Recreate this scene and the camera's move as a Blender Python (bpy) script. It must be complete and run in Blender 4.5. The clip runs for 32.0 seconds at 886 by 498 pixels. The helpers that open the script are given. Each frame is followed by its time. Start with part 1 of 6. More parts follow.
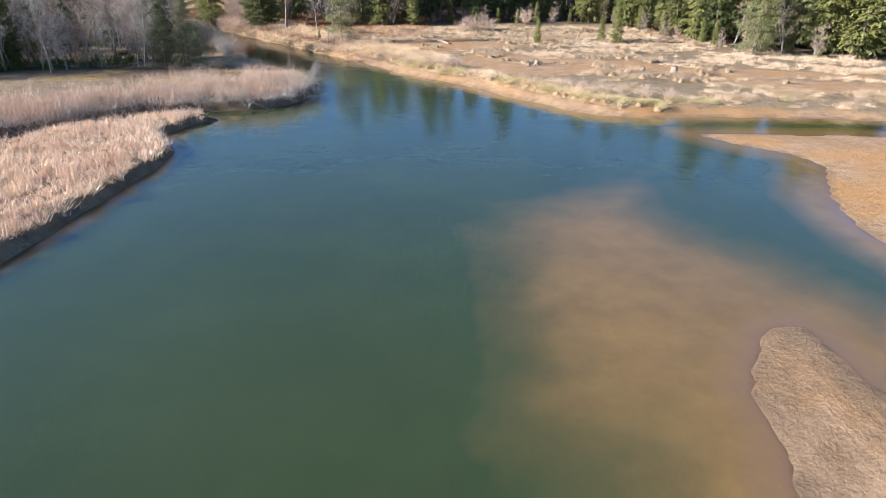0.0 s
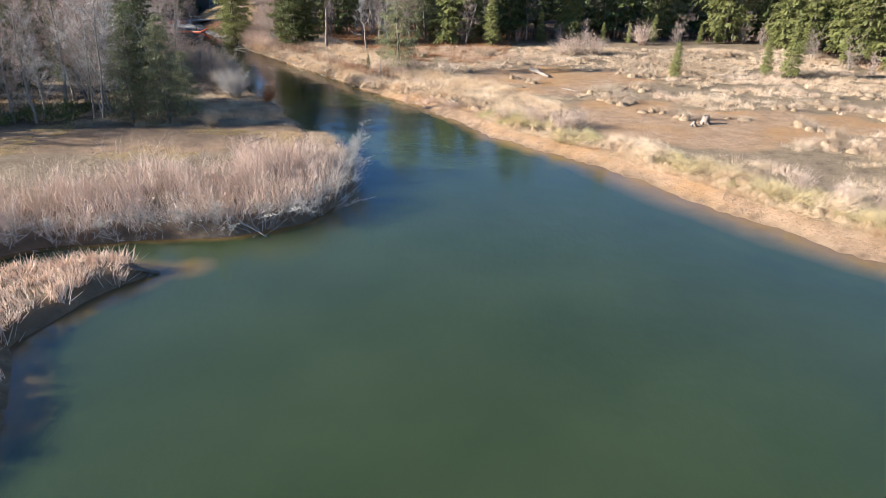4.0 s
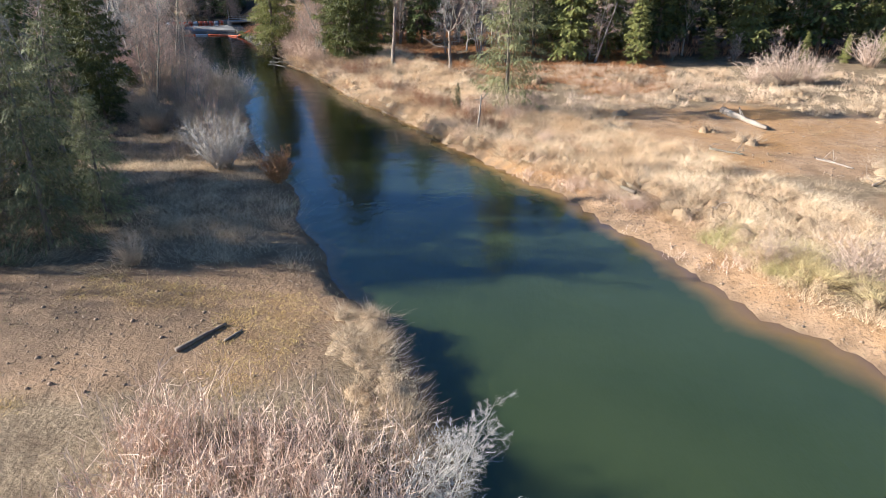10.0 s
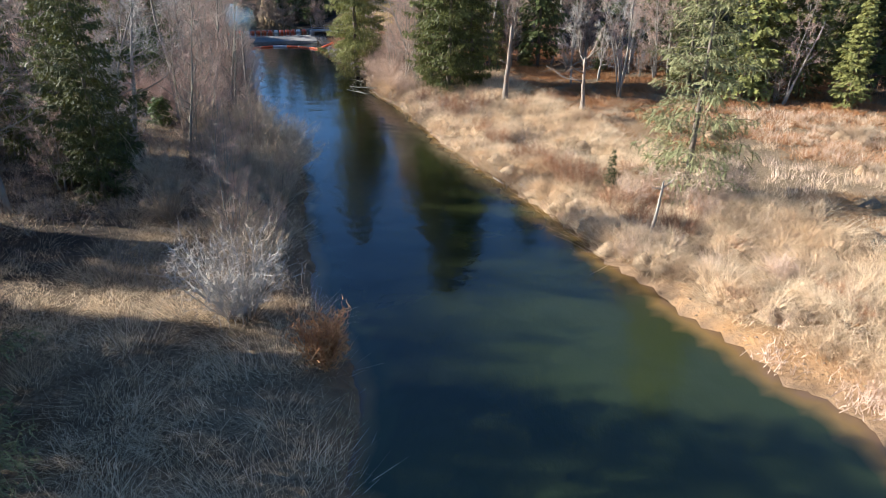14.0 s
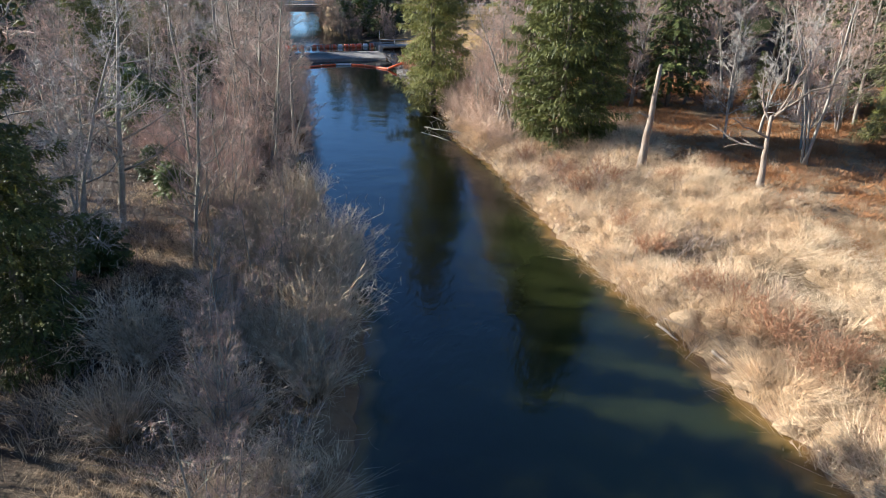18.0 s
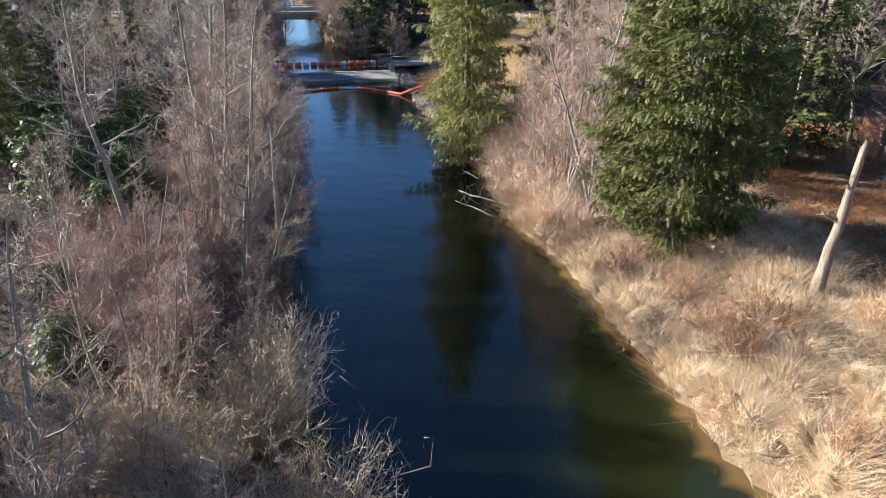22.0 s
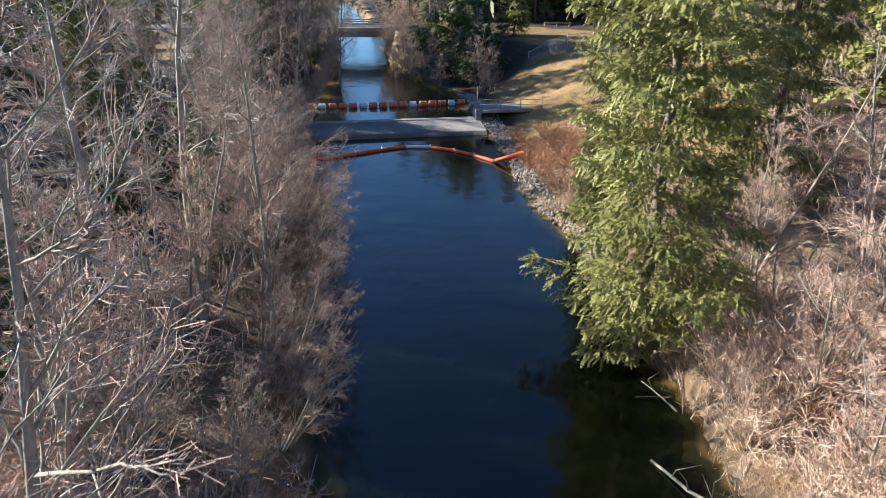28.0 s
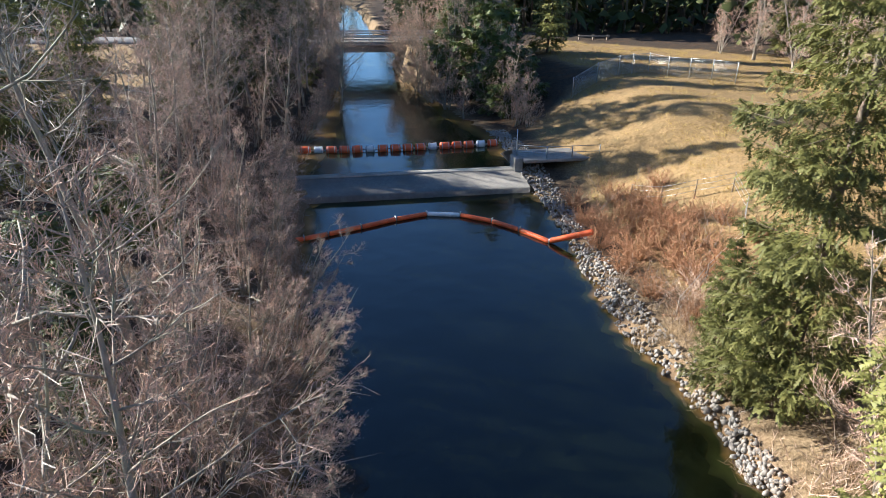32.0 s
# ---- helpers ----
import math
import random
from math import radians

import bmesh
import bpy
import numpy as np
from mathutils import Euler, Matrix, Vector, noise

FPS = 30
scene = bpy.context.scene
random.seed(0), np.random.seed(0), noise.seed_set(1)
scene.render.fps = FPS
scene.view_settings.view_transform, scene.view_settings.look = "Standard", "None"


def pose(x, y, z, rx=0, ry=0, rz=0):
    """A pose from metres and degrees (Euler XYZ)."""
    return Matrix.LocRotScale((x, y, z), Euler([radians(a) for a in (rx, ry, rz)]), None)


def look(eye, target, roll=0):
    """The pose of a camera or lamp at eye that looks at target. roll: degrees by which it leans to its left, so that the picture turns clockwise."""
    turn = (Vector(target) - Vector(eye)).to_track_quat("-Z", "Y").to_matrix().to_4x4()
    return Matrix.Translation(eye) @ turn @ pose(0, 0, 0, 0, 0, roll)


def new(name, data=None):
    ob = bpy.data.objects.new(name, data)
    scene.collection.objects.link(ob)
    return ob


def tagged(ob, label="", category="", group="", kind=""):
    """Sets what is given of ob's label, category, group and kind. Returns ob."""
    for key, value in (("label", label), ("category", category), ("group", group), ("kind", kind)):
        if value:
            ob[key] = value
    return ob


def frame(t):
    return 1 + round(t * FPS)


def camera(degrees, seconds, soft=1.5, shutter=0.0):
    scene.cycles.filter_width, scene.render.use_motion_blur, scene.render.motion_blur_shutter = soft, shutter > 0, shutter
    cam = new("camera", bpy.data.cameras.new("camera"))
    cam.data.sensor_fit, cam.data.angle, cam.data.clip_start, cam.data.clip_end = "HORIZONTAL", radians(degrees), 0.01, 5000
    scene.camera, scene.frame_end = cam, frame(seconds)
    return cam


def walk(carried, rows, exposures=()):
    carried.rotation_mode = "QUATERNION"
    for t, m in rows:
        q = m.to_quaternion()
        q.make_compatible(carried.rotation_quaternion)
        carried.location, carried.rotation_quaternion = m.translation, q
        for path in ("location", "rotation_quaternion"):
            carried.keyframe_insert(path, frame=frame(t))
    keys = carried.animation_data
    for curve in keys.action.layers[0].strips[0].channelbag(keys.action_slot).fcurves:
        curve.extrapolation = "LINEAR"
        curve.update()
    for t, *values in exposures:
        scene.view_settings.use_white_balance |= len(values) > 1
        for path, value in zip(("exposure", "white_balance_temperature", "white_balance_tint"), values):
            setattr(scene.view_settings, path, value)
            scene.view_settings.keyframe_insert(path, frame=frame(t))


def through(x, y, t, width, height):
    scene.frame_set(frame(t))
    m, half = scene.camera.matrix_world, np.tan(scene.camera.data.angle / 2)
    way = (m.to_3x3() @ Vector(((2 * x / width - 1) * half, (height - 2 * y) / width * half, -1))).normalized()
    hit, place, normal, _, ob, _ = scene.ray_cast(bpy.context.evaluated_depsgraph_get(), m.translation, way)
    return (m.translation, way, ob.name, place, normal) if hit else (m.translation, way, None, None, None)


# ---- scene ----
# Camera and walk: a drone at 15 to 18 m over the water
cam = camera(68.975, 32.0, soft=0.75, shutter=0.15)
PATH = [
    (0, -0.000, -0.000, 17.858, -1.612, -24.125, 0.538),
    (0.5, -0.718, 5.584, 17.728, -0.452, -24.249, 0.538),
    (1, -1.466, 11.181, 17.651, -0.180, -24.317, 0.547),
    (1.5, -2.255, 16.784, 17.641, -0.065, -24.283, 0.550),
    (2, -3.083, 22.417, 17.685, 0.975, -24.250, 0.552),
    (2.5, -3.936, 28.074, 17.756, 1.991, -24.211, 0.548),
    (3, -4.776, 33.594, 17.789, 2.148, -24.172, 0.544),
    (3.5, -5.565, 38.823, 17.724, 2.378, -24.111, 0.531),
    (5.5, -8.460, 56.945, 16.799, 3.298, -24.224, 0.535),
    (6, -9.170, 60.764, 16.524, 3.352, -24.280, 0.539),
    (6.5, -9.847, 64.178, 16.247, 3.475, -24.273, 0.539),
    (7, -10.490, 67.331, 15.984, 3.875, -24.265, 0.540),
    (7.5, -11.111, 70.407, 15.753, 4.287, -24.247, 0.542),
    (8, -11.754, 73.460, 15.552, 4.653, -24.229, 0.544),
    (8.5, -12.461, 76.504, 15.374, 6.020, -24.231, 0.541),
    (9, -13.263, 79.524, 15.214, 7.833, -24.233, 0.539),
    (9.5, -14.171, 82.501, 15.066, 7.902, -24.234, 0.537),
    (10, -15.131, 85.420, 14.937, 8.572, -24.235, 0.536),
    (10.5, -16.083, 88.269, 14.833, 10.831, -24.246, 0.533),
    (11, -17.012, 91.058, 14.766, 10.916, -24.256, 0.530),
    (11.5, -17.913, 93.798, 14.742, 10.916, -24.229, 0.533),
    (12, -18.805, 96.513, 14.756, 10.982, -24.201, 0.536),
    (12.5, -19.705, 99.212, 14.798, 11.015, -24.194, 0.536),
    (13, -20.622, 101.854, 14.854, 11.560, -24.186, 0.536),
    (13.5, -21.563, 104.392, 14.918, 15.514, -24.205, 0.538),
    (14, -22.556, 106.824, 14.992, 16.224, -24.225, 0.541),
    (14.5, -23.617, 109.162, 15.083, 16.303, -24.215, 0.537),
    (16.5, -28.067, 117.985, 15.465, 17.191, -24.210, 0.537),
    (17, -29.194, 120.089, 15.538, 18.036, -24.221, 0.535),
    (17.5, -30.334, 122.141, 15.600, 20.669, -24.225, 0.538),
    (18, -31.502, 124.177, 15.660, 21.875, -24.229, 0.541),
    (18.5, -32.709, 126.234, 15.722, 21.820, -24.217, 0.541),
    (19, -33.941, 128.296, 15.786, 21.878, -24.205, 0.541),
    (19.5, -35.178, 130.334, 15.846, 22.052, -24.215, 0.541),
    (20, -36.404, 132.341, 15.901, 22.171, -24.225, 0.542),
    (20.5, -37.606, 134.323, 15.952, 22.240, -24.234, 0.540),
    (21, -38.798, 136.316, 16.004, 22.199, -24.244, 0.537),
    (21.5, -39.994, 138.356, 16.059, 22.148, -24.282, 0.544),
    (22, -41.183, 140.436, 16.099, 22.107, -24.320, 0.551),
    (22.5, -42.359, 142.537, 16.109, 22.130, -24.274, 0.546),
    (23, -43.533, 144.637, 16.100, 22.510, -24.229, 0.542),
    (23.5, -44.721, 146.718, 16.089, 23.694, -24.226, 0.540),
    (24, -45.919, 148.774, 16.079, 23.864, -24.223, 0.539),
    (24.5, -47.121, 150.800, 16.075, 24.126, -24.222, 0.539),
    (25, -48.327, 152.775, 16.088, 24.822, -24.220, 0.539),
    (25.5, -49.542, 154.691, 16.129, 24.935, -24.177, 0.535),
    (27.5, -54.625, 162.309, 16.448, 27.454, -24.216, 0.540),
    (28, -55.896, 164.175, 16.537, 27.572, -24.224, 0.537),
    (28.5, -57.149, 166.014, 16.631, 27.652, -24.224, 0.538),
    (29, -58.390, 167.832, 16.726, 27.721, -24.225, 0.538),
    (29.5, -59.626, 169.631, 16.818, 27.756, -24.215, 0.539),
    (30, -60.851, 171.399, 16.894, 27.802, -24.204, 0.540),
    (30.5, -62.060, 173.123, 16.945, 27.853, -24.206, 0.540),
    (31, -63.252, 174.801, 16.971, 27.904, -24.209, 0.539),
    (31.5, -64.434, 176.440, 16.974, 27.931, -24.227, 0.538),
    (32, -65.609, 178.058, 16.965, 27.957, -24.245, 0.537),
]
walk(cam, [(t, pose(x, y, z, 90 + pitch, 0, yaw) @ pose(0, 0, 0, 0, 0, roll)) for t, x, y, z, yaw, pitch, roll in PATH],
     [(0.0, 1.72, 5640, 9), (14.0, 1.74, 5740, 8), (22.0, 1.82, 5820, 7), (32.0, 1.88, 5940, 7)])

# ---- light ----
SUN_AZ, SUN_EL = 189.0, 21.0          # where the sun stands: azimuth from +x, elevation
world = bpy.data.worlds.new("sky")
scene.world = world
world.use_nodes = True
wn = world.node_tree
sky = wn.nodes.new("ShaderNodeTexSky")
sky.sky_type, sky.sun_disc = "NISHITA", False
sky.sun_elevation, sky.sun_rotation = radians(SUN_EL), radians(90 - SUN_AZ)
sky.air_density, sky.dust_density, sky.ozone_density = 1.0, 0.05, 5.0
sky.altitude = 1500
wn.links.new(sky.outputs[0], wn.nodes["Background"].inputs[0])
wn.nodes["Background"].inputs[1].default_value = 0.064
sun_data = bpy.data.lights.new("sun", "SUN")
sun_data.energy, sun_data.angle, sun_data.color = 5.0, radians(0.6), (1.0, 0.92, 0.81)
sun = new("sun", sun_data)
saz, sel = radians(SUN_AZ), radians(SUN_EL)
sun.matrix_world = look((0, 0, 60), Vector((0, 0, 60)) - Vector((math.cos(saz) * math.cos(sel), math.sin(saz) * math.cos(sel), math.sin(sel))))

rng = np.random.default_rng(7)


# ---- materials ----
def nodes_of(name):
    m = bpy.data.materials.new(name)
    m.use_nodes = True
    nt = m.node_tree
    return m, nt, nt.nodes["Principled BSDF"]


def mix_colour(nt, fac, a, b):
    n = nt.nodes.new("ShaderNodeMix")
    n.data_type = "RGBA"
    for sock, v in ((n.inputs["Factor"], fac), (n.inputs[6], a), (n.inputs[7], b)):
        if hasattr(v, "links"):
            nt.links.new(v, sock)
        elif isinstance(v, tuple):
            sock.default_value = (*v, 1.0)
        else:
            sock.default_value = v
    return n.outputs[2]


def noise_of(nt, scale, detail=4, rough=0.6, coords="Object", stretch=None):
    tc = nt.nodes.new("ShaderNodeTexCoord")
    n = nt.nodes.new("ShaderNodeTexNoise")
    n.inputs["Scale"].default_value, n.inputs["Detail"].default_value, n.inputs["Roughness"].default_value = scale, detail, rough
    src = tc.outputs[coords]
    if stretch:
        mp = nt.nodes.new("ShaderNodeMapping")
        mp.inputs["Scale"].default_value = stretch
        nt.links.new(src, mp.inputs["Vector"])
        src = mp.outputs[0]
    nt.links.new(src, n.inputs["Vector"])
    return n.outputs["Fac"]


def ramp(nt, fac, lo, hi):
    n = nt.nodes.new("ShaderNodeMapRange")
    n.inputs["From Min"].default_value, n.inputs["From Max"].default_value = lo, hi
    nt.links.new(fac, n.inputs["Value"])
    return n.outputs[0]


def bump(nt, bsdf, height, strength=0.5, distance=0.05):
    b = nt.nodes.new("ShaderNodeBump")
    b.inputs["Strength"].default_value, b.inputs["Distance"].default_value = strength, distance
    nt.links.new(height, b.inputs["Height"])
    nt.links.new(b.outputs[0], bsdf.inputs["Normal"])


def surface(name, a, b, c, fine=8.0, coarse=0.6, rough=0.85, relief=0.4, depth=0.02, metal=0.0, stretch=None):
    """Colour a to b in fine grain, to c in large patches; relief from the grain."""
    m, nt, p = nodes_of(name)
    g = noise_of(nt, fine, 5, 0.65, stretch=stretch)
    k = noise_of(nt, coarse, 3, 0.6)
    col = mix_colour(nt, ramp(nt, g, 0.35, 0.65), a, b)
    col = mix_colour(nt, ramp(nt, k, 0.45, 0.75), col, c)
    nt.links.new(col, p.inputs["Base Color"])
    p.inputs["Roughness"].default_value, p.inputs["Metallic"].default_value = rough, metal
    bump(nt, p, g, relief, depth)
    return m


def plant(name, a, b, c, rough=0.8, through=0.0, patch=0.15):
    """Leaves, blades and twigs: varied from piece to piece, from thing to thing and in patches."""
    m, nt, p = nodes_of(name)
    geo, info = nt.nodes.new("ShaderNodeNewGeometry"), nt.nodes.new("ShaderNodeObjectInfo")
    k = noise_of(nt, patch, 3, 0.6)
    col = mix_colour(nt, geo.outputs["Random Per Island"], a, b)
    col = mix_colour(nt, ramp(nt, k, 0.4, 0.7), col, c)
    hsv = nt.nodes.new("ShaderNodeHueSaturation")
    val = nt.nodes.new("ShaderNodeMapRange")
    val.inputs["To Min"].default_value, val.inputs["To Max"].default_value = 0.72, 1.25
    nt.links.new(info.outputs["Random"], val.inputs["Value"])
    nt.links.new(val.outputs[0], hsv.inputs["Value"])
    nt.links.new(col, hsv.inputs["Color"])
    nt.links.new(hsv.outputs[0], p.inputs["Base Color"])
    p.inputs["Roughness"].default_value = rough
    p.inputs["Specular IOR Level"].default_value = 0.25
    if through:
        t = nt.nodes.new("ShaderNodeBsdfTranslucent")
        nt.links.new(hsv.outputs[0], t.inputs["Color"])
        mx = nt.nodes.new("ShaderNodeMixShader")
        mx.inputs[0].default_value = through
        nt.links.new(p.outputs[0], mx.inputs[1])
        nt.links.new(t.outputs[0], mx.inputs[2])
        nt.links.new(mx.outputs[0], nt.nodes["Material Output"].inputs["Surface"])
    return m


M_BARK = surface("bark_grey_brown", (0.17, 0.135, 0.105), (0.30, 0.26, 0.21), (0.22, 0.23, 0.15), 9, 0.7, stretch=(1, 1, 0.25), relief=0.8)
M_BARK_PALE = surface("bark_pale", (0.34, 0.295, 0.245), (0.22, 0.185, 0.145), (0.20, 0.19, 0.145), 6, 0.9, stretch=(1, 1, 0.3), relief=0.6)
M_BARK_DARK = surface("bark_conifer", (0.10, 0.07, 0.05), (0.19, 0.14, 0.10), (0.16, 0.15, 0.10), 8, 0.8, stretch=(1, 1, 0.25), relief=0.9)
M_DEADWOOD = surface("dead_wood", (0.33, 0.265, 0.20), (0.13, 0.092, 0.062), (0.19, 0.115, 0.07), 7, 0.9, stretch=(1, 1, 0.12), relief=1.0, depth=0.05)
M_LOG = surface("weathered_log", (0.33, 0.27, 0.205), (0.21, 0.165, 0.12), (0.15, 0.105, 0.075), 6, 0.9, relief=0.7)
M_TWIG = plant("twigs_pinkish_brown", (0.34, 0.205, 0.15), (0.66, 0.49, 0.385), (0.46, 0.285, 0.21))
M_TWIG_GREY = plant("twigs_grey", (0.38, 0.33, 0.28), (0.62, 0.56, 0.48), (0.44, 0.38, 0.32))
M_UNDER = plant("undergrowth_stems", (0.18, 0.14, 0.11), (0.36, 0.29, 0.23), (0.24, 0.18, 0.14))
M_TWIG_RED = plant("twigs_russet", (0.30, 0.14, 0.07), (0.40, 0.22, 0.12), (0.34, 0.20, 0.11))
M_BRUSH = plant("brush_stems", (0.42, 0.295, 0.21), (0.66, 0.50, 0.38), (0.45, 0.315, 0.225))
M_WILLOW = plant("willow_stems", (0.38, 0.285, 0.185), (0.62, 0.49, 0.33), (0.44, 0.32, 0.20))
M_STRAW = plant("dry_grass", (0.50, 0.355, 0.205), (0.86, 0.69, 0.47), (0.50, 0.335, 0.185), through=0.28)
M_GOLD = plant("golden_short_grass", (0.42, 0.29, 0.09), (0.58, 0.43, 0.16), (0.40, 0.27, 0.10), through=0.2)
M_TUFT = plant("yellow_green_tufts", (0.40, 0.32, 0.14), (0.60, 0.48, 0.26), (0.48, 0.37, 0.20), through=0.3)
M_STRAW_FAR = plant("dull_dry_grass", (0.46, 0.33, 0.205), (0.66, 0.52, 0.36), (0.44, 0.30, 0.18), through=0.2)
M_STRAW_GREEN = plant("greening_grass", (0.30, 0.27, 0.10), (0.46, 0.39, 0.17), (0.36, 0.30, 0.13), through=0.25)
M_MOUND = surface("matted_dry_grass", (0.40, 0.28, 0.16), (0.22, 0.145, 0.08), (0.30, 0.20, 0.11), 9, 0.5, rough=0.95, relief=1.0, depth=0.12)
M_REED = plant("dry_reeds", (0.48, 0.335, 0.225), (0.74, 0.58, 0.43), (0.52, 0.36, 0.25), through=0.12)
M_FERN = plant("dead_bracken", (0.34, 0.15, 0.06), (0.54, 0.28, 0.115), (0.42, 0.20, 0.09), through=0.2)
M_NEEDLE = plant("needles_dark", (0.038, 0.050, 0.014), (0.125, 0.132, 0.038), (0.058, 0.072, 0.020), 0.6, 0.15)
M_NEEDLE_MID = plant("needles_mid_green", (0.046, 0.056, 0.014), (0.185, 0.182, 0.044), (0.10, 0.106, 0.026), 0.6, 0.2)
M_NEEDLE_LIGHT = plant("needles_yellow_green", (0.12, 0.125, 0.036), (0.26, 0.245, 0.075), (0.18, 0.175, 0.050), 0.6, 0.2)
M_NEEDLE_GREY = plant("needles_grey_green", (0.12, 0.12, 0.050), (0.29, 0.27, 0.125), (0.18, 0.175, 0.075), 0.7, 0.2)
M_IVY = plant("ivy_leaves", (0.05, 0.075, 0.015), (0.12, 0.14, 0.03), (0.08, 0.10, 0.02), 0.5, 0.1)
M_CONCRETE = surface("concrete", (0.22, 0.20, 0.175), (0.30, 0.275, 0.24), (0.15, 0.135, 0.115), 3, 0.4, rough=0.8, relief=0.3)
# the concrete again, darker: the shade over the weir apron put into its colour
M_CONCRETE_SHADED = surface("shaded_concrete", (0.12, 0.11, 0.098), (0.17, 0.155, 0.135), (0.085, 0.078, 0.066), 3, 0.4, rough=0.7, relief=0.3)
M_ASPHALT = surface("asphalt", (0.10, 0.095, 0.09), (0.16, 0.15, 0.14), (0.13, 0.12, 0.115), 12, 0.3, rough=0.85, relief=0.3)
M_STEEL = surface("galvanised_steel", (0.42, 0.43, 0.44), (0.52, 0.53, 0.54), (0.36, 0.36, 0.35), 8, 1.0, rough=0.45, metal=0.8, relief=0.1)
M_ORANGE = surface("orange_float", (0.72, 0.10, 0.02), (0.80, 0.16, 0.04), (0.55, 0.09, 0.03), 3, 0.9, rough=0.5, relief=0.1)
M_WHITE = surface("white_float", (0.70, 0.72, 0.72), (0.82, 0.82, 0.80), (0.55, 0.56, 0.54), 3, 0.9, rough=0.5, relief=0.1)
M_CLOD = surface("dried_mud", (0.30, 0.20, 0.125), (0.20, 0.135, 0.08), (0.13, 0.09, 0.06), 4, 0.8, relief=0.6)
M_ROCK = surface("riprap_stone", (0.15, 0.138, 0.122), (0.33, 0.30, 0.265), (0.22, 0.185, 0.15), 5, 1.5, rough=0.9, relief=0.6, depth=0.04)


def ground_material():
    m, nt, p = nodes_of("ground")

    def mask(name):
        a = nt.nodes.new("ShaderNodeAttribute")
        a.attribute_name = name
        return a.outputs["Fac"]
    fine, mid, big = noise_of(nt, 5.0, 6, 0.7), noise_of(nt, 0.7, 5, 0.65), noise_of(nt, 0.09, 4, 0.6)
    mud = mix_colour(nt, ramp(nt, mid, 0.35, 0.68), (0.40, 0.255, 0.145), (0.25, 0.150, 0.078))
    mud = mix_colour(nt, ramp(nt, big, 0.45, 0.65), mud, (0.36, 0.19, 0.07))
    mud = mix_colour(nt, ramp(nt, fine, 0.54, 0.66), mud, (0.13, 0.082, 0.048))
    straw = mix_colour(nt, ramp(nt, fine, 0.35, 0.65), (0.13, 0.088, 0.048), (0.32, 0.23, 0.135))
    straw = mix_colour(nt, ramp(nt, mid, 0.5, 0.7), straw, (0.13, 0.088, 0.05))
    # leaf litter, its colour lowered to deepen the shade under the trees
    litter = mix_colour(nt, ramp(nt, fine, 0.35, 0.65), (0.028, 0.020, 0.014), (0.080, 0.056, 0.036))
    litter = mix_colour(nt, ramp(nt, mid, 0.5, 0.7), litter, (0.11, 0.058, 0.028))
    lawn = mix_colour(nt, ramp(nt, fine, 0.35, 0.65), (0.19, 0.122, 0.052), (0.31, 0.205, 0.095))
    lawn = mix_colour(nt, ramp(nt, mid, 0.5, 0.72), lawn, (0.19, 0.135, 0.062))
    # wet shore tone; it also paints the shade on the left bank
    wet = mix_colour(nt, ramp(nt, mid, 0.35, 0.65), (0.20, 0.125, 0.07), (0.13, 0.085, 0.05))
    col = mix_colour(nt, mask("mud"), straw, mud)
    col = mix_colour(nt, mask("litter"), col, litter)
    col = mix_colour(nt, mask("lawn"), col, lawn)
    col = mix_colour(nt, mask("wet"), col, wet)
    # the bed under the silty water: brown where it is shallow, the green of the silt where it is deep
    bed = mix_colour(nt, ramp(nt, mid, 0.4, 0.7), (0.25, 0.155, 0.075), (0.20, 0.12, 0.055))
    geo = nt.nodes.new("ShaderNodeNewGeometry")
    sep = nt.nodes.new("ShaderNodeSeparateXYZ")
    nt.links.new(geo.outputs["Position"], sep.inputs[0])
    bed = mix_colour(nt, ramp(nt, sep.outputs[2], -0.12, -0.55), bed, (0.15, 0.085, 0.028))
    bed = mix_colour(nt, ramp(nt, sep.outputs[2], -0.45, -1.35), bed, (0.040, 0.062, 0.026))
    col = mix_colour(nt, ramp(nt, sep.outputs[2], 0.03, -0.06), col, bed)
    nt.links.new(col, p.inputs["Base Color"])
    p.inputs["Roughness"].default_value = 0.9
    p.inputs["Specular IOR Level"].default_value = 0.2
    lumps = noise_of(nt, 1.7, 6, 0.7)
    both = nt.nodes.new("ShaderNodeMath")
    both.operation = "MULTIPLY_ADD"
    both.inputs[1].default_value = 2.6
    nt.links.new(lumps, both.inputs[0])
    nt.links.new(fine, both.inputs[2])
    bump(nt, p, both.outputs[0], 0.9, 0.07)
    return m


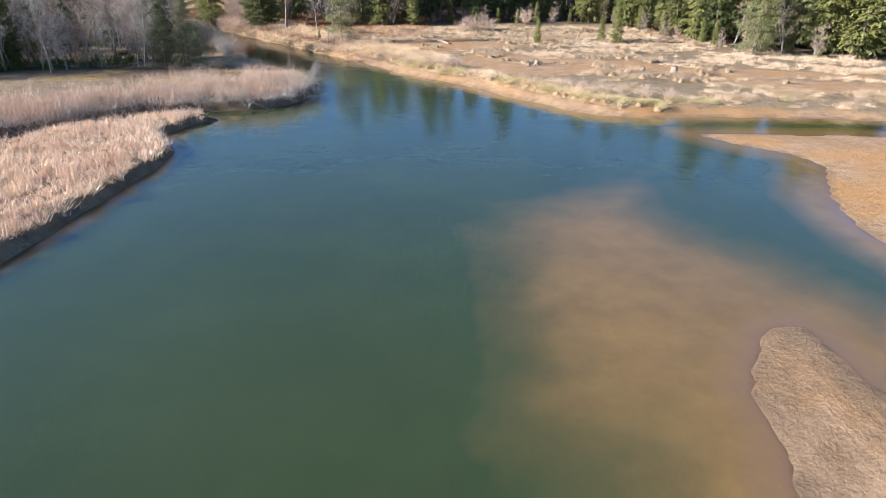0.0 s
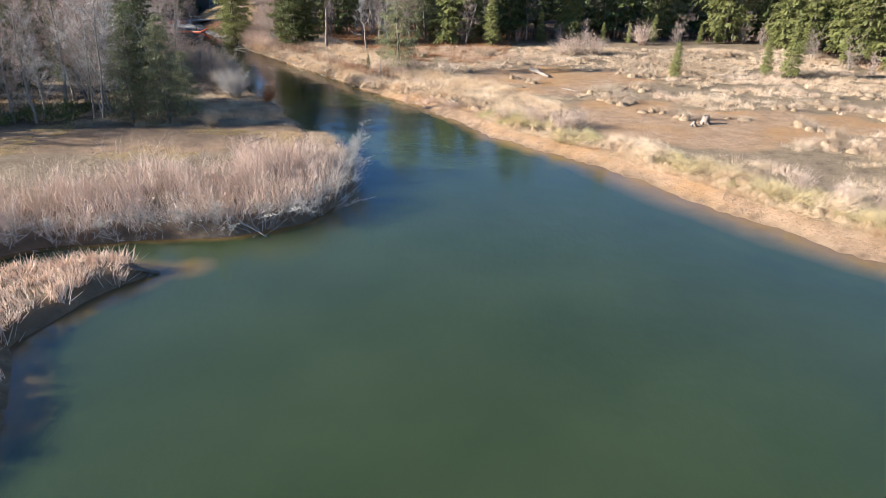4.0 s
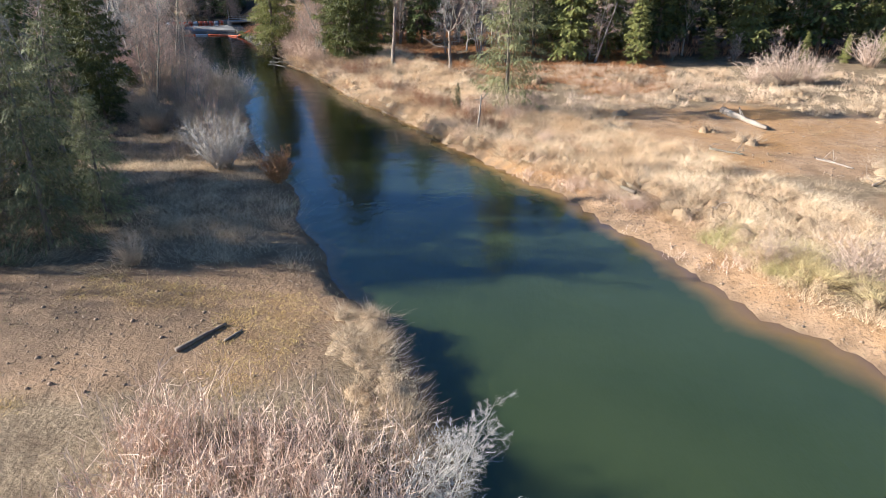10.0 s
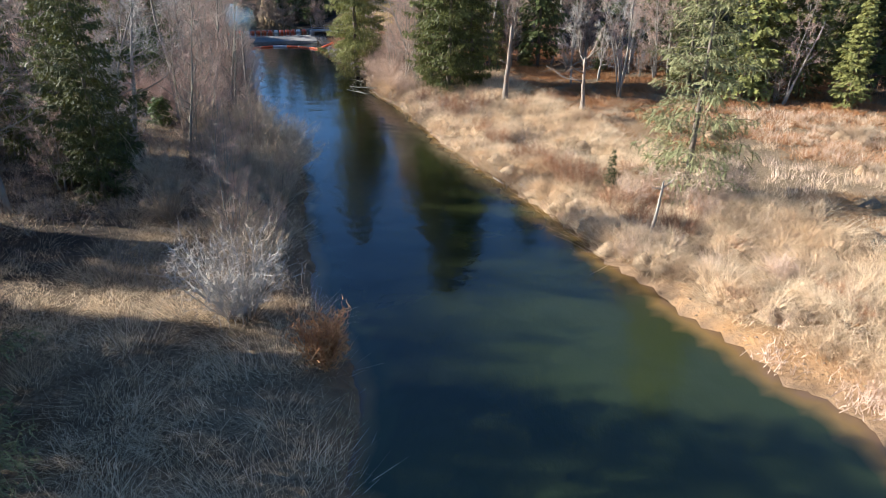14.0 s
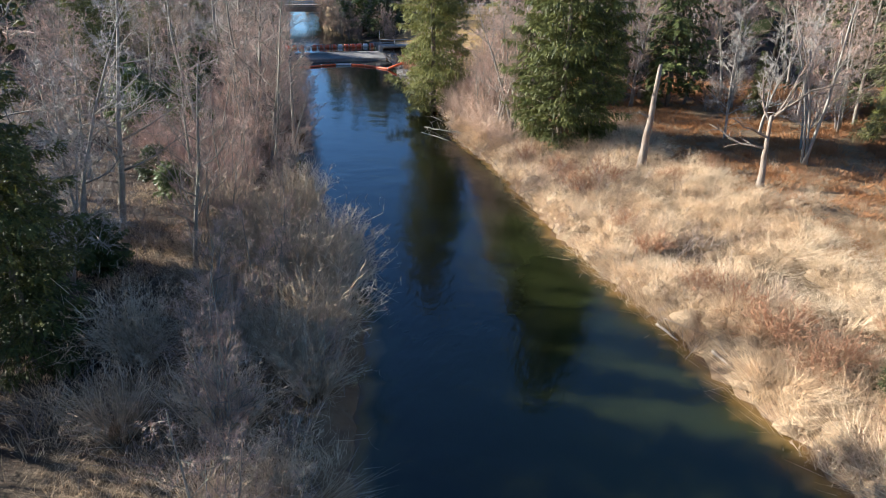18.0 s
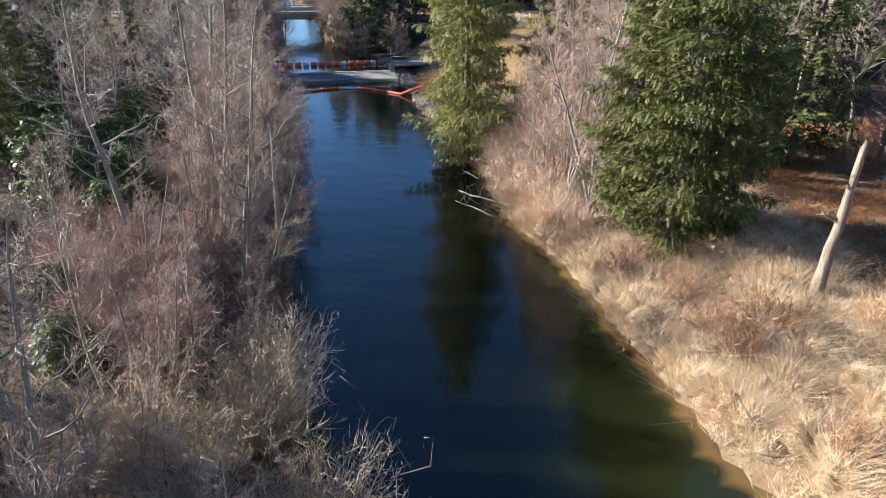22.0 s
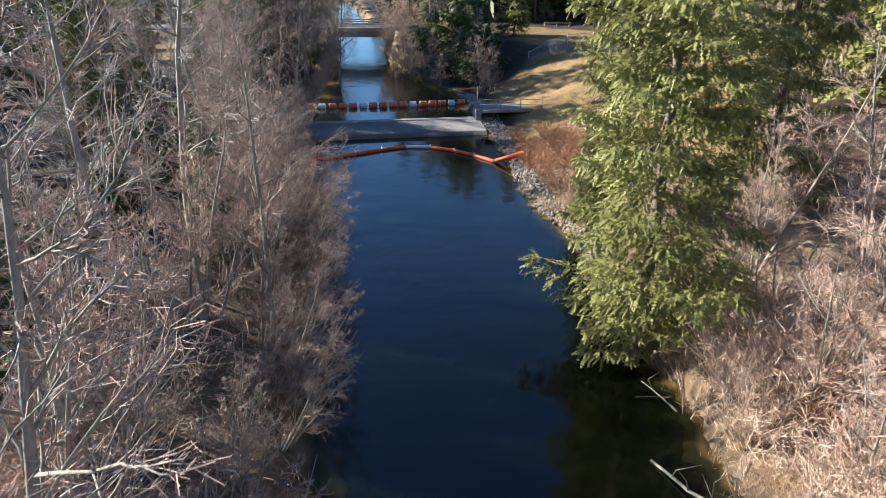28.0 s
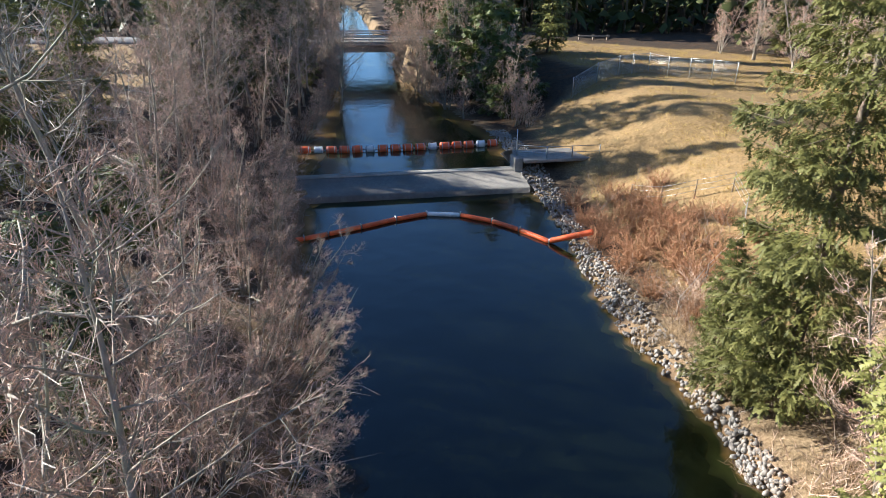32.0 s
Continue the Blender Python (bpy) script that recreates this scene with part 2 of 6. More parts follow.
def water_material():
    """Silty water: brown over the shoals, green-grey where it is deep, with a mirror-like rippled surface."""
    m, nt, p = nodes_of("river_water")
    at = nt.nodes.new("ShaderNodeAttribute")
    at.attribute_name = "depth"
    mid, big = noise_of(nt, 0.4, 6, 0.6), noise_of(nt, 0.12, 3, 0.5)
    bed = mix_colour(nt, ramp(nt, mid, 0.35, 0.7), (0.185, 0.112, 0.036), (0.145, 0.086, 0.028))
    silt = mix_colour(nt, ramp(nt, big, 0.35, 0.65), (0.030, 0.042, 0.014), (0.036, 0.049, 0.017))
    cl = nt.nodes.new("ShaderNodeAttribute")
    cl.attribute_name = "clear_shade"
    # upstream: less silt, and the shade of the banks put into the colour
    silt = mix_colour(nt, cl.outputs["Fac"], silt, (0.017, 0.020, 0.006))
    col = mix_colour(nt, ramp(nt, at.outputs["Fac"], 0.0, 0.35), (0.17, 0.10, 0.05), bed)
    col = mix_colour(nt, ramp(nt, at.outputs["Fac"], 0.36, 1.3), col, silt)
    # deep water near black, partly to stand for the shade on it
    col = mix_colour(nt, ramp(nt, at.outputs["Fac"], 1.7, 3.0), col, (0.0030, 0.0045, 0.0022))
    nt.links.new(col, p.inputs["Base Color"])
    p.inputs["Roughness"].default_value, p.inputs["IOR"].default_value = 0.10, 1.44
    p.subsurface_method = "BURLEY"
    p.inputs["Subsurface Weight"].default_value, p.inputs["Subsurface Scale"].default_value = 1.0, 0.9
    p.inputs["Subsurface Radius"].default_value = (1.0, 1.0, 1.0)
    small = noise_of(nt, 2.6, 3, 0.6, stretch=(1.0, 0.45, 1.0))
    large = noise_of(nt, 0.4, 2, 0.5)
    calm = ramp(nt, noise_of(nt, 0.045, 2, 0.5), 0.38, 0.62)
    mul = nt.nodes.new("ShaderNodeMath")
    mul.operation = "MULTIPLY"
    nt.links.new(small, mul.inputs[0])
    nt.links.new(calm, mul.inputs[1])
    add = nt.nodes.new("ShaderNodeMath")
    add.operation = "MULTIPLY_ADD"
    add.inputs[1].default_value = 0.55
    nt.links.new(mul.outputs[0], add.inputs[0])
    nt.links.new(large, add.inputs[2])
    bump(nt, p, add.outputs[0], 0.42, 0.10)
    return m


M_GROUND, M_WATER = ground_material(), water_material()


# ---- mesh helpers ----
def mesh_of(name, verts, tris, material, smooth=False):
    """A mesh from arrays of places and triangles."""
    verts, tris = np.asarray(verts, dtype=np.float32).reshape(-1, 3), np.asarray(tris, dtype=np.int32).reshape(-1, 3)
    me = bpy.data.meshes.new(name)
    me.vertices.add(len(verts))
    me.vertices.foreach_set("co", verts.ravel())
    me.loops.add(tris.size)
    me.loops.foreach_set("vertex_index", tris.ravel())
    me.polygons.add(len(tris))
    me.polygons.foreach_set("loop_start", np.arange(0, tris.size, 3, dtype=np.int32))
    if smooth:
        me.polygons.foreach_set("use_smooth", np.ones(len(tris), dtype=bool))
    me.update(calc_edges=True)
    me.materials.append(material)
    return me


def thing(name, x, y, z, label, category, group="", kind="", turn=0.0, size=1.0):
    e = new(name)
    e.empty_display_size = 0.2
    e.matrix_basis = pose(x, y, z, 0, 0, turn) @ Matrix.Scale(size, 4)
    return tagged(e, label, category, group, kind)


def part(name, me, parent, label=""):
    ob = new(name, me)
    ob.parent = parent
    return tagged(ob, label)


def join(pieces):
    """Many (verts, tris) as one."""
    vs, ts, n = [], [], 0
    for v, t in pieces:
        vs.append(v)
        ts.append(np.asarray(t) + n)
        n += len(v)
    return np.concatenate(vs), np.concatenate(ts)


def tube(path, radii, sides=6):
    path, radii = np.asarray(path, float), np.asarray(radii, float)
    n = len(path)
    d = np.gradient(path, axis=0)
    d /= np.linalg.norm(d, axis=1)[:, None] + 1e-9
    ref = np.where(np.abs(d[:, 2:3]) > 0.9, np.array([[1.0, 0, 0]]), np.array([[0, 0, 1.0]]))
    u = np.cross(d, ref)
    u /= np.linalg.norm(u, axis=1)[:, None]
    w = np.cross(d, u)
    a = np.arange(sides) * 2 * np.pi / sides
    ring = u[:, None, :] * np.cos(a)[None, :, None] + w[:, None, :] * np.sin(a)[None, :, None]
    v = (path[:, None, :] + ring * radii[:, None, None]).reshape(-1, 3)
    t = []
    for i in range(n - 1):
        for j in range(sides):
            p, q = i * sides + j, i * sides + (j + 1) % sides
            t += [(p, q, q + sides), (p, q + sides, p + sides)]
    top = (n - 1) * sides
    for j in range(1, sides - 1):
        t += [(0, j + 1, j), (top, top + j, top + j + 1)]
    return v, np.array(t)


def spikes(base, tip, radius):
    """Thin three-sided tapers, all at once."""
    base, tip = np.asarray(base, float), np.asarray(tip, float)
    n = len(base)
    radius = np.broadcast_to(np.asarray(radius, float), (n,))
    d = tip - base
    ref = rng.normal(size=(n, 3))
    u = np.cross(d, ref)
    u /= np.linalg.norm(u, axis=1)[:, None] + 1e-9
    w = np.cross(d, u)
    w /= np.linalg.norm(w, axis=1)[:, None] + 1e-9
    r = radius[:, None]
    v = np.stack([base + u * r, base - u * r * 0.5 + w * r * 0.87, base - u * r * 0.5 - w * r * 0.87, tip], 1).reshape(-1, 3)
    t = (np.arange(n)[:, None, None] * 4 + np.array([[0, 1, 3], [1, 2, 3], [2, 0, 3]])[None]).reshape(-1, 3)
    return v, t


def twigs_of(base, tip, radius, r, bend=0.16):
    """Fine crooked twigs, each with a bend, all at once."""
    base, tip = np.asarray(base, float), np.asarray(tip, float)
    n = len(base)
    radius = np.broadcast_to(np.asarray(radius, float), (n,))[:, None]
    d = tip - base
    long = np.linalg.norm(d, axis=1)[:, None] + 1e-9
    mid = base + d * r.uniform(0.35, 0.6, (n, 1)) + r.normal(scale=bend, size=(n, 3)) * long
    u = np.cross(d, r.normal(size=(n, 3)))
    u /= np.linalg.norm(u, axis=1)[:, None] + 1e-9
    v = np.stack([base + u * radius, base - u * radius, mid + u * radius * 0.75, mid - u * radius * 0.75, tip], 1).reshape(-1, 3)
    t = (np.arange(n)[:, None, None] * 5 + np.array([[0, 1, 3], [0, 3, 2], [2, 3, 4]])[None]).reshape(-1, 3)
    return v, t


def blades(base, lean, height, width):
    """Thin grass blades: lean is the sideways reach of the tip."""
    n = len(base)
    a = rng.uniform(0, 2 * np.pi, n)
    side = np.stack([np.cos(a), np.sin(a), np.zeros(n)], 1) * (np.asarray(width)[:, None] / 2)
    up = np.zeros((n, 3))
    up[:, 2] = height
    v = np.stack([base - side, base + side, base + up + lean], 1).reshape(-1, 3)
    return v, np.arange(n * 3).reshape(-1, 3)


def sprays(base, way, length, width, droop):
    """Flat twigs of needles: folded along the middle, the tip hanging."""
    n = len(base)
    way = way / (np.linalg.norm(way, axis=1)[:, None] + 1e-9)
    side = np.cross(way, np.array([0, 0, 1.0])) + rng.normal(scale=0.55, size=(n, 3))
    side /= np.linalg.norm(side, axis=1)[:, None] + 1e-9
    L, Wd = np.asarray(length)[:, None], np.asarray(width)[:, None]
    down = np.array([0, 0, -1.0])
    mid = base + way * L * 0.5
    tip = base + way * L + down * L * np.asarray(droop)[:, None]
    v = np.stack([base, mid + side * Wd / 2 + down * Wd * 0.25, tip, mid - side * Wd / 2 + down * Wd * 0.25, mid + down * Wd * -0.08], 1).reshape(-1, 3)
    t = (np.arange(n)[:, None, None] * 5 + np.array([[0, 1, 4], [1, 2, 4], [2, 3, 4], [3, 0, 4]])[None]).reshape(-1, 3)
    return v, t


def fronds(base, way, length, width, droop, teeth=5):
    """Drooping sprays of a conifer: a curved axis with a fringe of pointed needles on both sides."""
    n, K = len(base), teeth
    way = way / (np.linalg.norm(way, axis=1)[:, None] + 1e-9)
    side = np.cross(way, np.array([0, 0, 1.0])) + rng.normal(scale=0.35, size=(n, 3))
    side /= np.linalg.norm(side, axis=1)[:, None] + 1e-9
    L, W, D = np.asarray(length)[:, None], np.asarray(width)[:, None], np.asarray(droop)[:, None]
    down = np.array([0, 0, -1.0])
    axis_pts = [base + way * L * (k / K) + down * L * D * (k / K) ** 2 for k in range(K + 1)]
    v, t = list(axis_pts), []
    for k in range(K):
        w = W * (0.5 + 0.5 * math.sin(math.pi * (0.25 + 0.65 * k / K)))
        for sgn in (1, -1):
            v.append(axis_pts[k] + (side * sgn + way * 0.75) * w * rng.uniform(0.6, 1.2, (n, 1)) + down * w * rng.uniform(-0.15, 0.55, (n, 1)))
            t.append((k, k + 1, len(v) - 1) if sgn > 0 else (k + 1, k, len(v) - 1))
    m = len(v)
    return np.stack(v, 1).reshape(-1, 3), (np.arange(n)[:, None, None] * m + np.array(t)[None]).reshape(-1, 3)


# ---- plan of the river ----
RIGHT = [(120, 74), (57, 78.5), (46, 79.9), (36, 80.3), (27, 79.6), (22.4, 80.7), (18.2, 85.2), (13.4, 90.9), (8.8, 97.8), (4.5, 104), (-0.8, 109.2), (-5.4, 113.4), (-7.4, 119.0),
         (-11.2, 124.0), (-14.2, 129.4), (-17.6, 133.0), (-24, 141.3), (-28.8, 148.3), (-32.6, 153), (-36.4, 157.6), (-42, 165.8), (-47.4, 173.8), (-53, 180), (-56.6, 187.2), (-60.6, 193.2),
         (-63.5, 198.3), (-66, 201.4), (-70.4, 206.3), (-74, 211.5), (-78, 218.6), (-82, 224.6)]
LEFT = [(-140, 5), (-62, 60), (-45.8, 69.2), (-42.5, 72), (-39, 77.5), (-34.8, 81), (-29, 83), (-22, 84.2), (-18.8, 86.6), (-16.6, 91), (-16, 95.8), (-17, 100.5), (-19, 104.6),
        (-21.3, 108.9), (-24.2, 113.3), (-27.1, 118), (-29.4, 121), (-31, 124), (-32.6, 127.3), (-36.2, 132), (-40, 137.8), (-42.6, 143.2), (-46, 148.5), (-51, 153.5), (-56.5, 159),
        (-61, 166), (-65, 172.5), (-69, 178), (-75, 186), (-80, 193.5), (-86.3, 201.3), (-92, 208), (-96.3, 213.6)]
UP_RIGHT = [(-82, 224.6), (-86, 229.5), (-90, 235), (-99, 243), (-107, 250.5), (-114, 258), (-128, 277), (-150, 305), (-235, 415)]
UP_LEFT = [(-96.3, 213.6), (-101.5, 219.5), (-104.5, 225), (-109, 233), (-118, 246), (-127, 258), (-139, 274), (-160, 302), (-245, 415)]
ROAD = [(-230, 190), (-175, 229), (-131, 256.5), (-119, 264.5), (-97, 280), (-60, 308), (60, 400)]
ISLAND = [(-27.2, 37.6), (-26.6, 43), (-25.8, 51), (-25.2, 60), (-25.2, 63.9), (-29, 70), (-27.7, 74.5), (-25.5, 78), (-28.7, 79.4), (-34, 77), (-38.4, 73), (-41, 69), (-44.5, 62.5),
          (-58, 50), (-110, 15), (-110, -20), (-50, 0), (-33, 18), (-28.5, 30)]
SPIT = [(120, 66), (52, 70.6), (46, 71.3), (38.5, 71.8), (30.5, 72.2), (33.3, 67.5), (37.2, 63.1), (38, 59), (33.5, 51), (32.4, 45.7), (32, 40.3), (34, 25), (60, 10), (120, 10)]
BAR = [(20.2, 29.9), (17.4, 28), (16, 26), (14.6, 23.4), (14.1, 20), (13.4, 17), (14, 8), (20, 2), (26, 6), (25, 15), (22.6, 20.5), (21.2, 25)]
LAKE = [(130, -160), (-150, -160)]
RIVER = RIGHT + LEFT[::-1] + LAKE[::-1]
UPSTREAM = UP_RIGHT + UP_LEFT[::-1]


def inside(poly, x, y):
    poly = np.asarray(poly, float)
    res = np.zeros(x.shape, bool)
    for (x0, y0), (x1, y1) in zip(poly, np.roll(poly, -1, 0)):
        if y0 != y1:
            res ^= ((y0 > y) != (y1 > y)) & (x < (x1 - x0) * (y - y0) / (y1 - y0) + x0)
    return res


def gap_to(poly, x, y, closed=True):
    """Distance to a line of points."""
    poly = np.asarray(poly, float)
    ends = np.roll(poly, -1, 0) if closed else poly[1:]
    best = np.full(x.shape, 1e9)
    for (x0, y0), (x1, y1) in zip(poly, ends):
        dx, dy = x1 - x0, y1 - y0
        s = np.clip(((x - x0) * dx + (y - y0) * dy) / (dx * dx + dy * dy), 0, 1)
        best = np.minimum(best, np.hypot(x - x0 - s * dx, y - y0 - s * dy))
    return best


def wobble(x, y, size, seed=0):
    """Smooth value noise between -1 and 1 with patches of that size."""
    r = np.random.default_rng(seed)
    table = r.uniform(-1, 1, (256, 256))
    u, v = x / size, y / size
    i, j = np.floor(u).astype(int), np.floor(v).astype(int)
    fu, fv = u - i, v - j
    fu, fv = fu * fu * (3 - 2 * fu), fv * fv * (3 - 2 * fv)
    g = lambda a, b: table[a % 256, b % 256]
    return (g(i, j) * (1 - fu) + g(i + 1, j) * fu) * (1 - fv) + (g(i, j + 1) * (1 - fu) + g(i + 1, j + 1) * fu) * fv


def step(v, lo, hi):
    s = np.clip((v - lo) / (hi - lo), 0, 1)
    return s * s * (3 - 2 * s)


def oval(x, y, cx, cy, rx, ry, turn=0.0):
    """1 inside an uneven oval, 0 outside."""
    c, s = math.cos(radians(turn)), math.sin(radians(turn))
    u, v = ((x - cx) * c + (y - cy) * s) / rx, (-(x - cx) * s + (y - cy) * c) / ry
    return 1 - step(np.hypot(u, v) + 0.22 * wobble(x, y, 4.0, 5) + 0.1 * wobble(x, y, 1.3, 6), 0.85, 1.1)


RIGHT_FOREST = [(200, 90), (110, 118), (80, 127), (66, 134), (57, 160), (50, 182), (28, 184), (8, 182), (-4, 180), (-12, 180), (-19, 186), (-26, 193), (-36, 194), (-44, 188), (-50, 187), (-47, 200),
                (-48, 215), (-54, 235), (-60, 262), (-50, 300), (200, 300)]
LEFT_FOREST = [(-200, 70), (-75, 98), (-60, 106), (-46, 110), (-42, 120), (-46, 131), (-48, 143), (-55, 151), (-60, 160), (-65, 168), (-72, 178), (-80, 190), (-92, 204), (-106, 220),
               (-116, 236), (-126, 248), (-140, 262), (-250, 240)]


CLEARING = [(-88, 229), (-80, 222), (-72, 211), (-64, 207), (-56, 214), (-58, 252), (-66, 275), (-100, 276), (-100, 264), (-84, 251), (-87, 240)]
LOT = [(-160, 246), (-131, 232), (-122, 219), (-130, 214), (-168, 230)]


def land(x, y):
    """Height of the ground and its masks."""
    x, y = np.asarray(x, float), np.asarray(y, float)
    jx, jy = x + 0.45 * wobble(x, y, 3.1, 1) + 0.2 * wobble(x, y, 1.1, 2), y + 0.45 * wobble(x, y, 3.1, 3) + 0.2 * wobble(x, y, 1.1, 4)
    wet_main, wet_up = inside(RIVER, jx, jy), inside(UPSTREAM, jx, jy)
    isl, spit, bar = inside(ISLAND, jx, jy), inside(SPIT, jx, jy), inside(BAR, jx, jy)
    d_right = gap_to(RIGHT, jx, jy, False)
    d_left = gap_to(LEFT, jx, jy, False)
    d_up = np.minimum(gap_to(UP_RIGHT, jx, jy, False), gap_to(UP_LEFT, jx, jy, False))
    d_isl, d_spit, d_bar = gap_to(ISLAND, jx, jy), gap_to(SPIT, jx, jy), gap_to(BAR, jx, jy)
    water = wet_main & ~isl & ~spit & ~bar
    n1, n2, n3 = wobble(x, y, 9, 11), wobble(x, y, 2.6, 12), wobble(x, y, 0.9, 13)
    # bed
    steep = np.minimum(np.minimum(d_left * 1.8, d_isl * 0.7), np.minimum(d_right * (0.34 + 0.75 * step(y, 95, 128) + 1.6 * step(y, 130, 150) + 1.3 * step(y, 168, 188)), np.minimum(d_spit * 0.28, d_bar * 0.16)))
    bed = -np.minimum(0.04 + steep, 1.6 + 0.25 * n1 + 2.1 * step(y + 6 * n1, 112, 165) * (1 - (1 - step(d_right + 2 * n1, 2.0, 13.0)) * (1 - step(y, 156, 178))))
    shoal = [(10.5, 53), (5, 48), (2.5, 40), (1.2, 32), (1.0, 24), (1.6, 17), (2.5, 5), (30, 2), (28, 38), (24.5, 42), (22, 48), (20, 58)]
    d_sh = gap_to(shoal, x, y)
    s_in = np.where(inside(shoal, x, y), d_sh, -d_sh)
    bed = np.where(water & (s_in > -9), np.maximum(bed, -1.7 + 1.32 * step(s_in + 2.0 * n1 + 0.8 * n2 + 0.3 * n3, -5.5, 11.5) + 0.07 * n2 + 0.03 * n3), bed)
    # land
    right_side = d_right < d_left
    bank = np.where(right_side, 0.05 + 0.75 * step(d_right, 0, 3.8 - 2.5 * step(y, 126, 142)), 0.05 + 0.85 * step(d_left, 0, 0.9))
    d_any = np.minimum(d_right, d_left)
    z = bank + 0.010 * np.minimum(d_any, 60) + 0.10 * n1 + 0.05 * n2 + 0.02 * n3
    up_bank = step(y, 150, 185)
    z = z + up_bank * np.where(right_side, 1.3, 0.9) * step(d_any, 0.5, 8)
    f_right, f_left = inside(RIGHT_FOREST, x, y), inside(LEFT_FOREST, x, y)
    z = z + 0.03 * np.minimum(np.where(f_right, gap_to(RIGHT_FOREST, x, y), 0), 60) + 0.02 * np.minimum(np.where(f_left, gap_to(LEFT_FOREST, x, y), 0), 60)
    # embankment by the weir, and the road level
    past = (x + 96.3) * -0.621 + (y - 213.6) * 0.784
    along = (x + 96.3) * 0.784 + (y - 213.6) * 0.621
    far_up = (past > 0) & (y > 205)
    slope = step(y, 200, 220) * (x > -150)
    lift = 0.1 + 0.95 * step(past, -2.0, 4.0)
    dr2, dl2 = np.minimum(d_right, gap_to(UP_RIGHT, jx, jy, False)), np.minimum(d_left, gap_to(UP_LEFT, jx, jy, False))
    z_emb = lift + np.where(dr2 < dl2, 4.7 * step(dr2, 0.6, 16), 3.2 * step(dl2, 0.3, 11)) + 0.06 * n2 + 0.02 * n3
    z = z * (1 - slope) + z_emb * slope
    d_road = gap_to(ROAD, x, y, False)
    causeway = 1 - step(d_road, 4.0, 14.0)
    z = z * (1 - causeway) + np.maximum(z, 5.15) * causeway
    z = np.where(isl, 0.05 + 0.75 * step(d_isl, 0, 0.7) + 0.05 * n2, z)
    z = np.where(spit, 0.03 + np.minimum(0.045 * d_spit, 0.6) + 0.05 * n2 * step(d_spit, 0, 3) + 0.015 * n3, z)
    z = np.where(bar, 0.01 + np.minimum(0.05 * d_bar, 0.25) + 0.02 * n2 + 0.015 * n3, z)
    z = np.where(water, bed, z)
    z = np.where(wet_up & far_up, 1.0 - np.minimum(0.05 + d_up * 0.6, 1.8), z)
    z = np.where(water, np.maximum(z, -0.30 - 0.55 * np.hypot(x + 23.6, y - 79.0) + 0.1 * n2), z)
    z = np.where((np.abs(past - 1.5) < 3.2) & (along > 0.5) & (along < 17.3) & (y > 205), -1.5, z)
    dry = ~water & ~(wet_up & far_up)
    mud = np.maximum.reduce([oval(x, y, 24, 116, 17, 8.5, 10), oval(x, y, 4, 147, 17, 9, -5), oval(x, y, -30, 107.0, 10.5, 5.0, 20), oval(x, y, -44, 104.0, 12, 4.5, 10), oval(x, y, 52, 108, 22, 5, -5),
                             oval(x, y, -9, 139, 8, 5, 30), oval(x, y, -3, 125.2, 9, 2.8, 5), oval(x, y, 3, 136.5, 11, 3.6, 5), oval(x, y, 12, 124, 9, 6, 60), oval(x, y, 62, 97, 18, 5, -5), oval(x, y, -5, 130, 5, 4)])
    mud = np.maximum(mud, np.where(right_side & (y < 170), 1 - step(d_right + 0.8 * n2, 2.2 - 2.0 * step(y, 126, 142), 3.8 - 3.0 * step(y, 126, 142)), 1 - step(d_left + 0.2 * n2, 0.5, 1.1)))
    mud = np.where(isl, 1 - step(d_isl, 0.4, 0.9), np.where(spit | bar, 1.0, mud))
    litter = np.maximum(np.where(f_right, step(gap_to(RIGHT_FOREST, x, y), 0, 4), 0), np.where(f_left, step(gap_to(LEFT_FOREST, x, y), 0, 4), 0))
    # part litter tone on the left flats stands in for shade and texture
    litter = np.maximum(litter, (0.12 + 0.25 * n1 + 0.2 * n2 + 0.4 * step(y, 125, 150)) * (~right_side) * step(d_left, 0.8, 2.0) * step(y, 84, 104))
    d_cl = gap_to(CLEARING, x, y)
    lawn = step(np.where(inside(CLEARING, x, y), d_cl, -d_cl) + 0.8 * n2, -1.5, 1.0) * step(dr2, 2.5, 4.5)
    d_lot = gap_to(LOT, x, y)
    lawn = np.maximum(lawn, step(np.where(inside(LOT, x, y), d_lot, -d_lot), -1.0, 1.0))
    litter = np.maximum(litter, np.where(y > 205, step(y, 205, 215) * step(np.minimum(dr2, dl2), 0.5, 2.0), 0)) * (1 - lawn)
    wet_shade = 1 - step(np.where(water, 0, np.minimum(np.minimum(d_any, d_isl), np.minimum(d_spit, d_bar))), 0.15, 0.9)
    wet_shade = np.maximum(wet_shade, np.where(right_side & (y > 112) & ~water, 0.85 * step(y, 112, 128) * (1 - step(d_right + 0.5 * n2, 0.3, 0.9)), 0))
    # left cut bank: its shaded face painted with the wet tone
    wet_shade = np.maximum(wet_shade, np.where(~right_side & ~water & (y > 60), 1 - step(d_left + 0.3 * n2, 0.6, 1.5), 0))
    # left mud flats patchily darkened with the same tone
    wet_shade = np.maximum(wet_shade, np.where(~right_side & (mud > 0.3), 0.55 + 0.35 * n2, 0))
    wet_shade = np.maximum(wet_shade, np.where(bar, 0.25 + 0.5 * (1 - step(d_bar + 0.5 * n2, 0.5, 4.0)), 0))
    return z, mud * dry * (1 - 0.7 * litter), litter * dry, lawn * dry, wet_shade * dry, dry


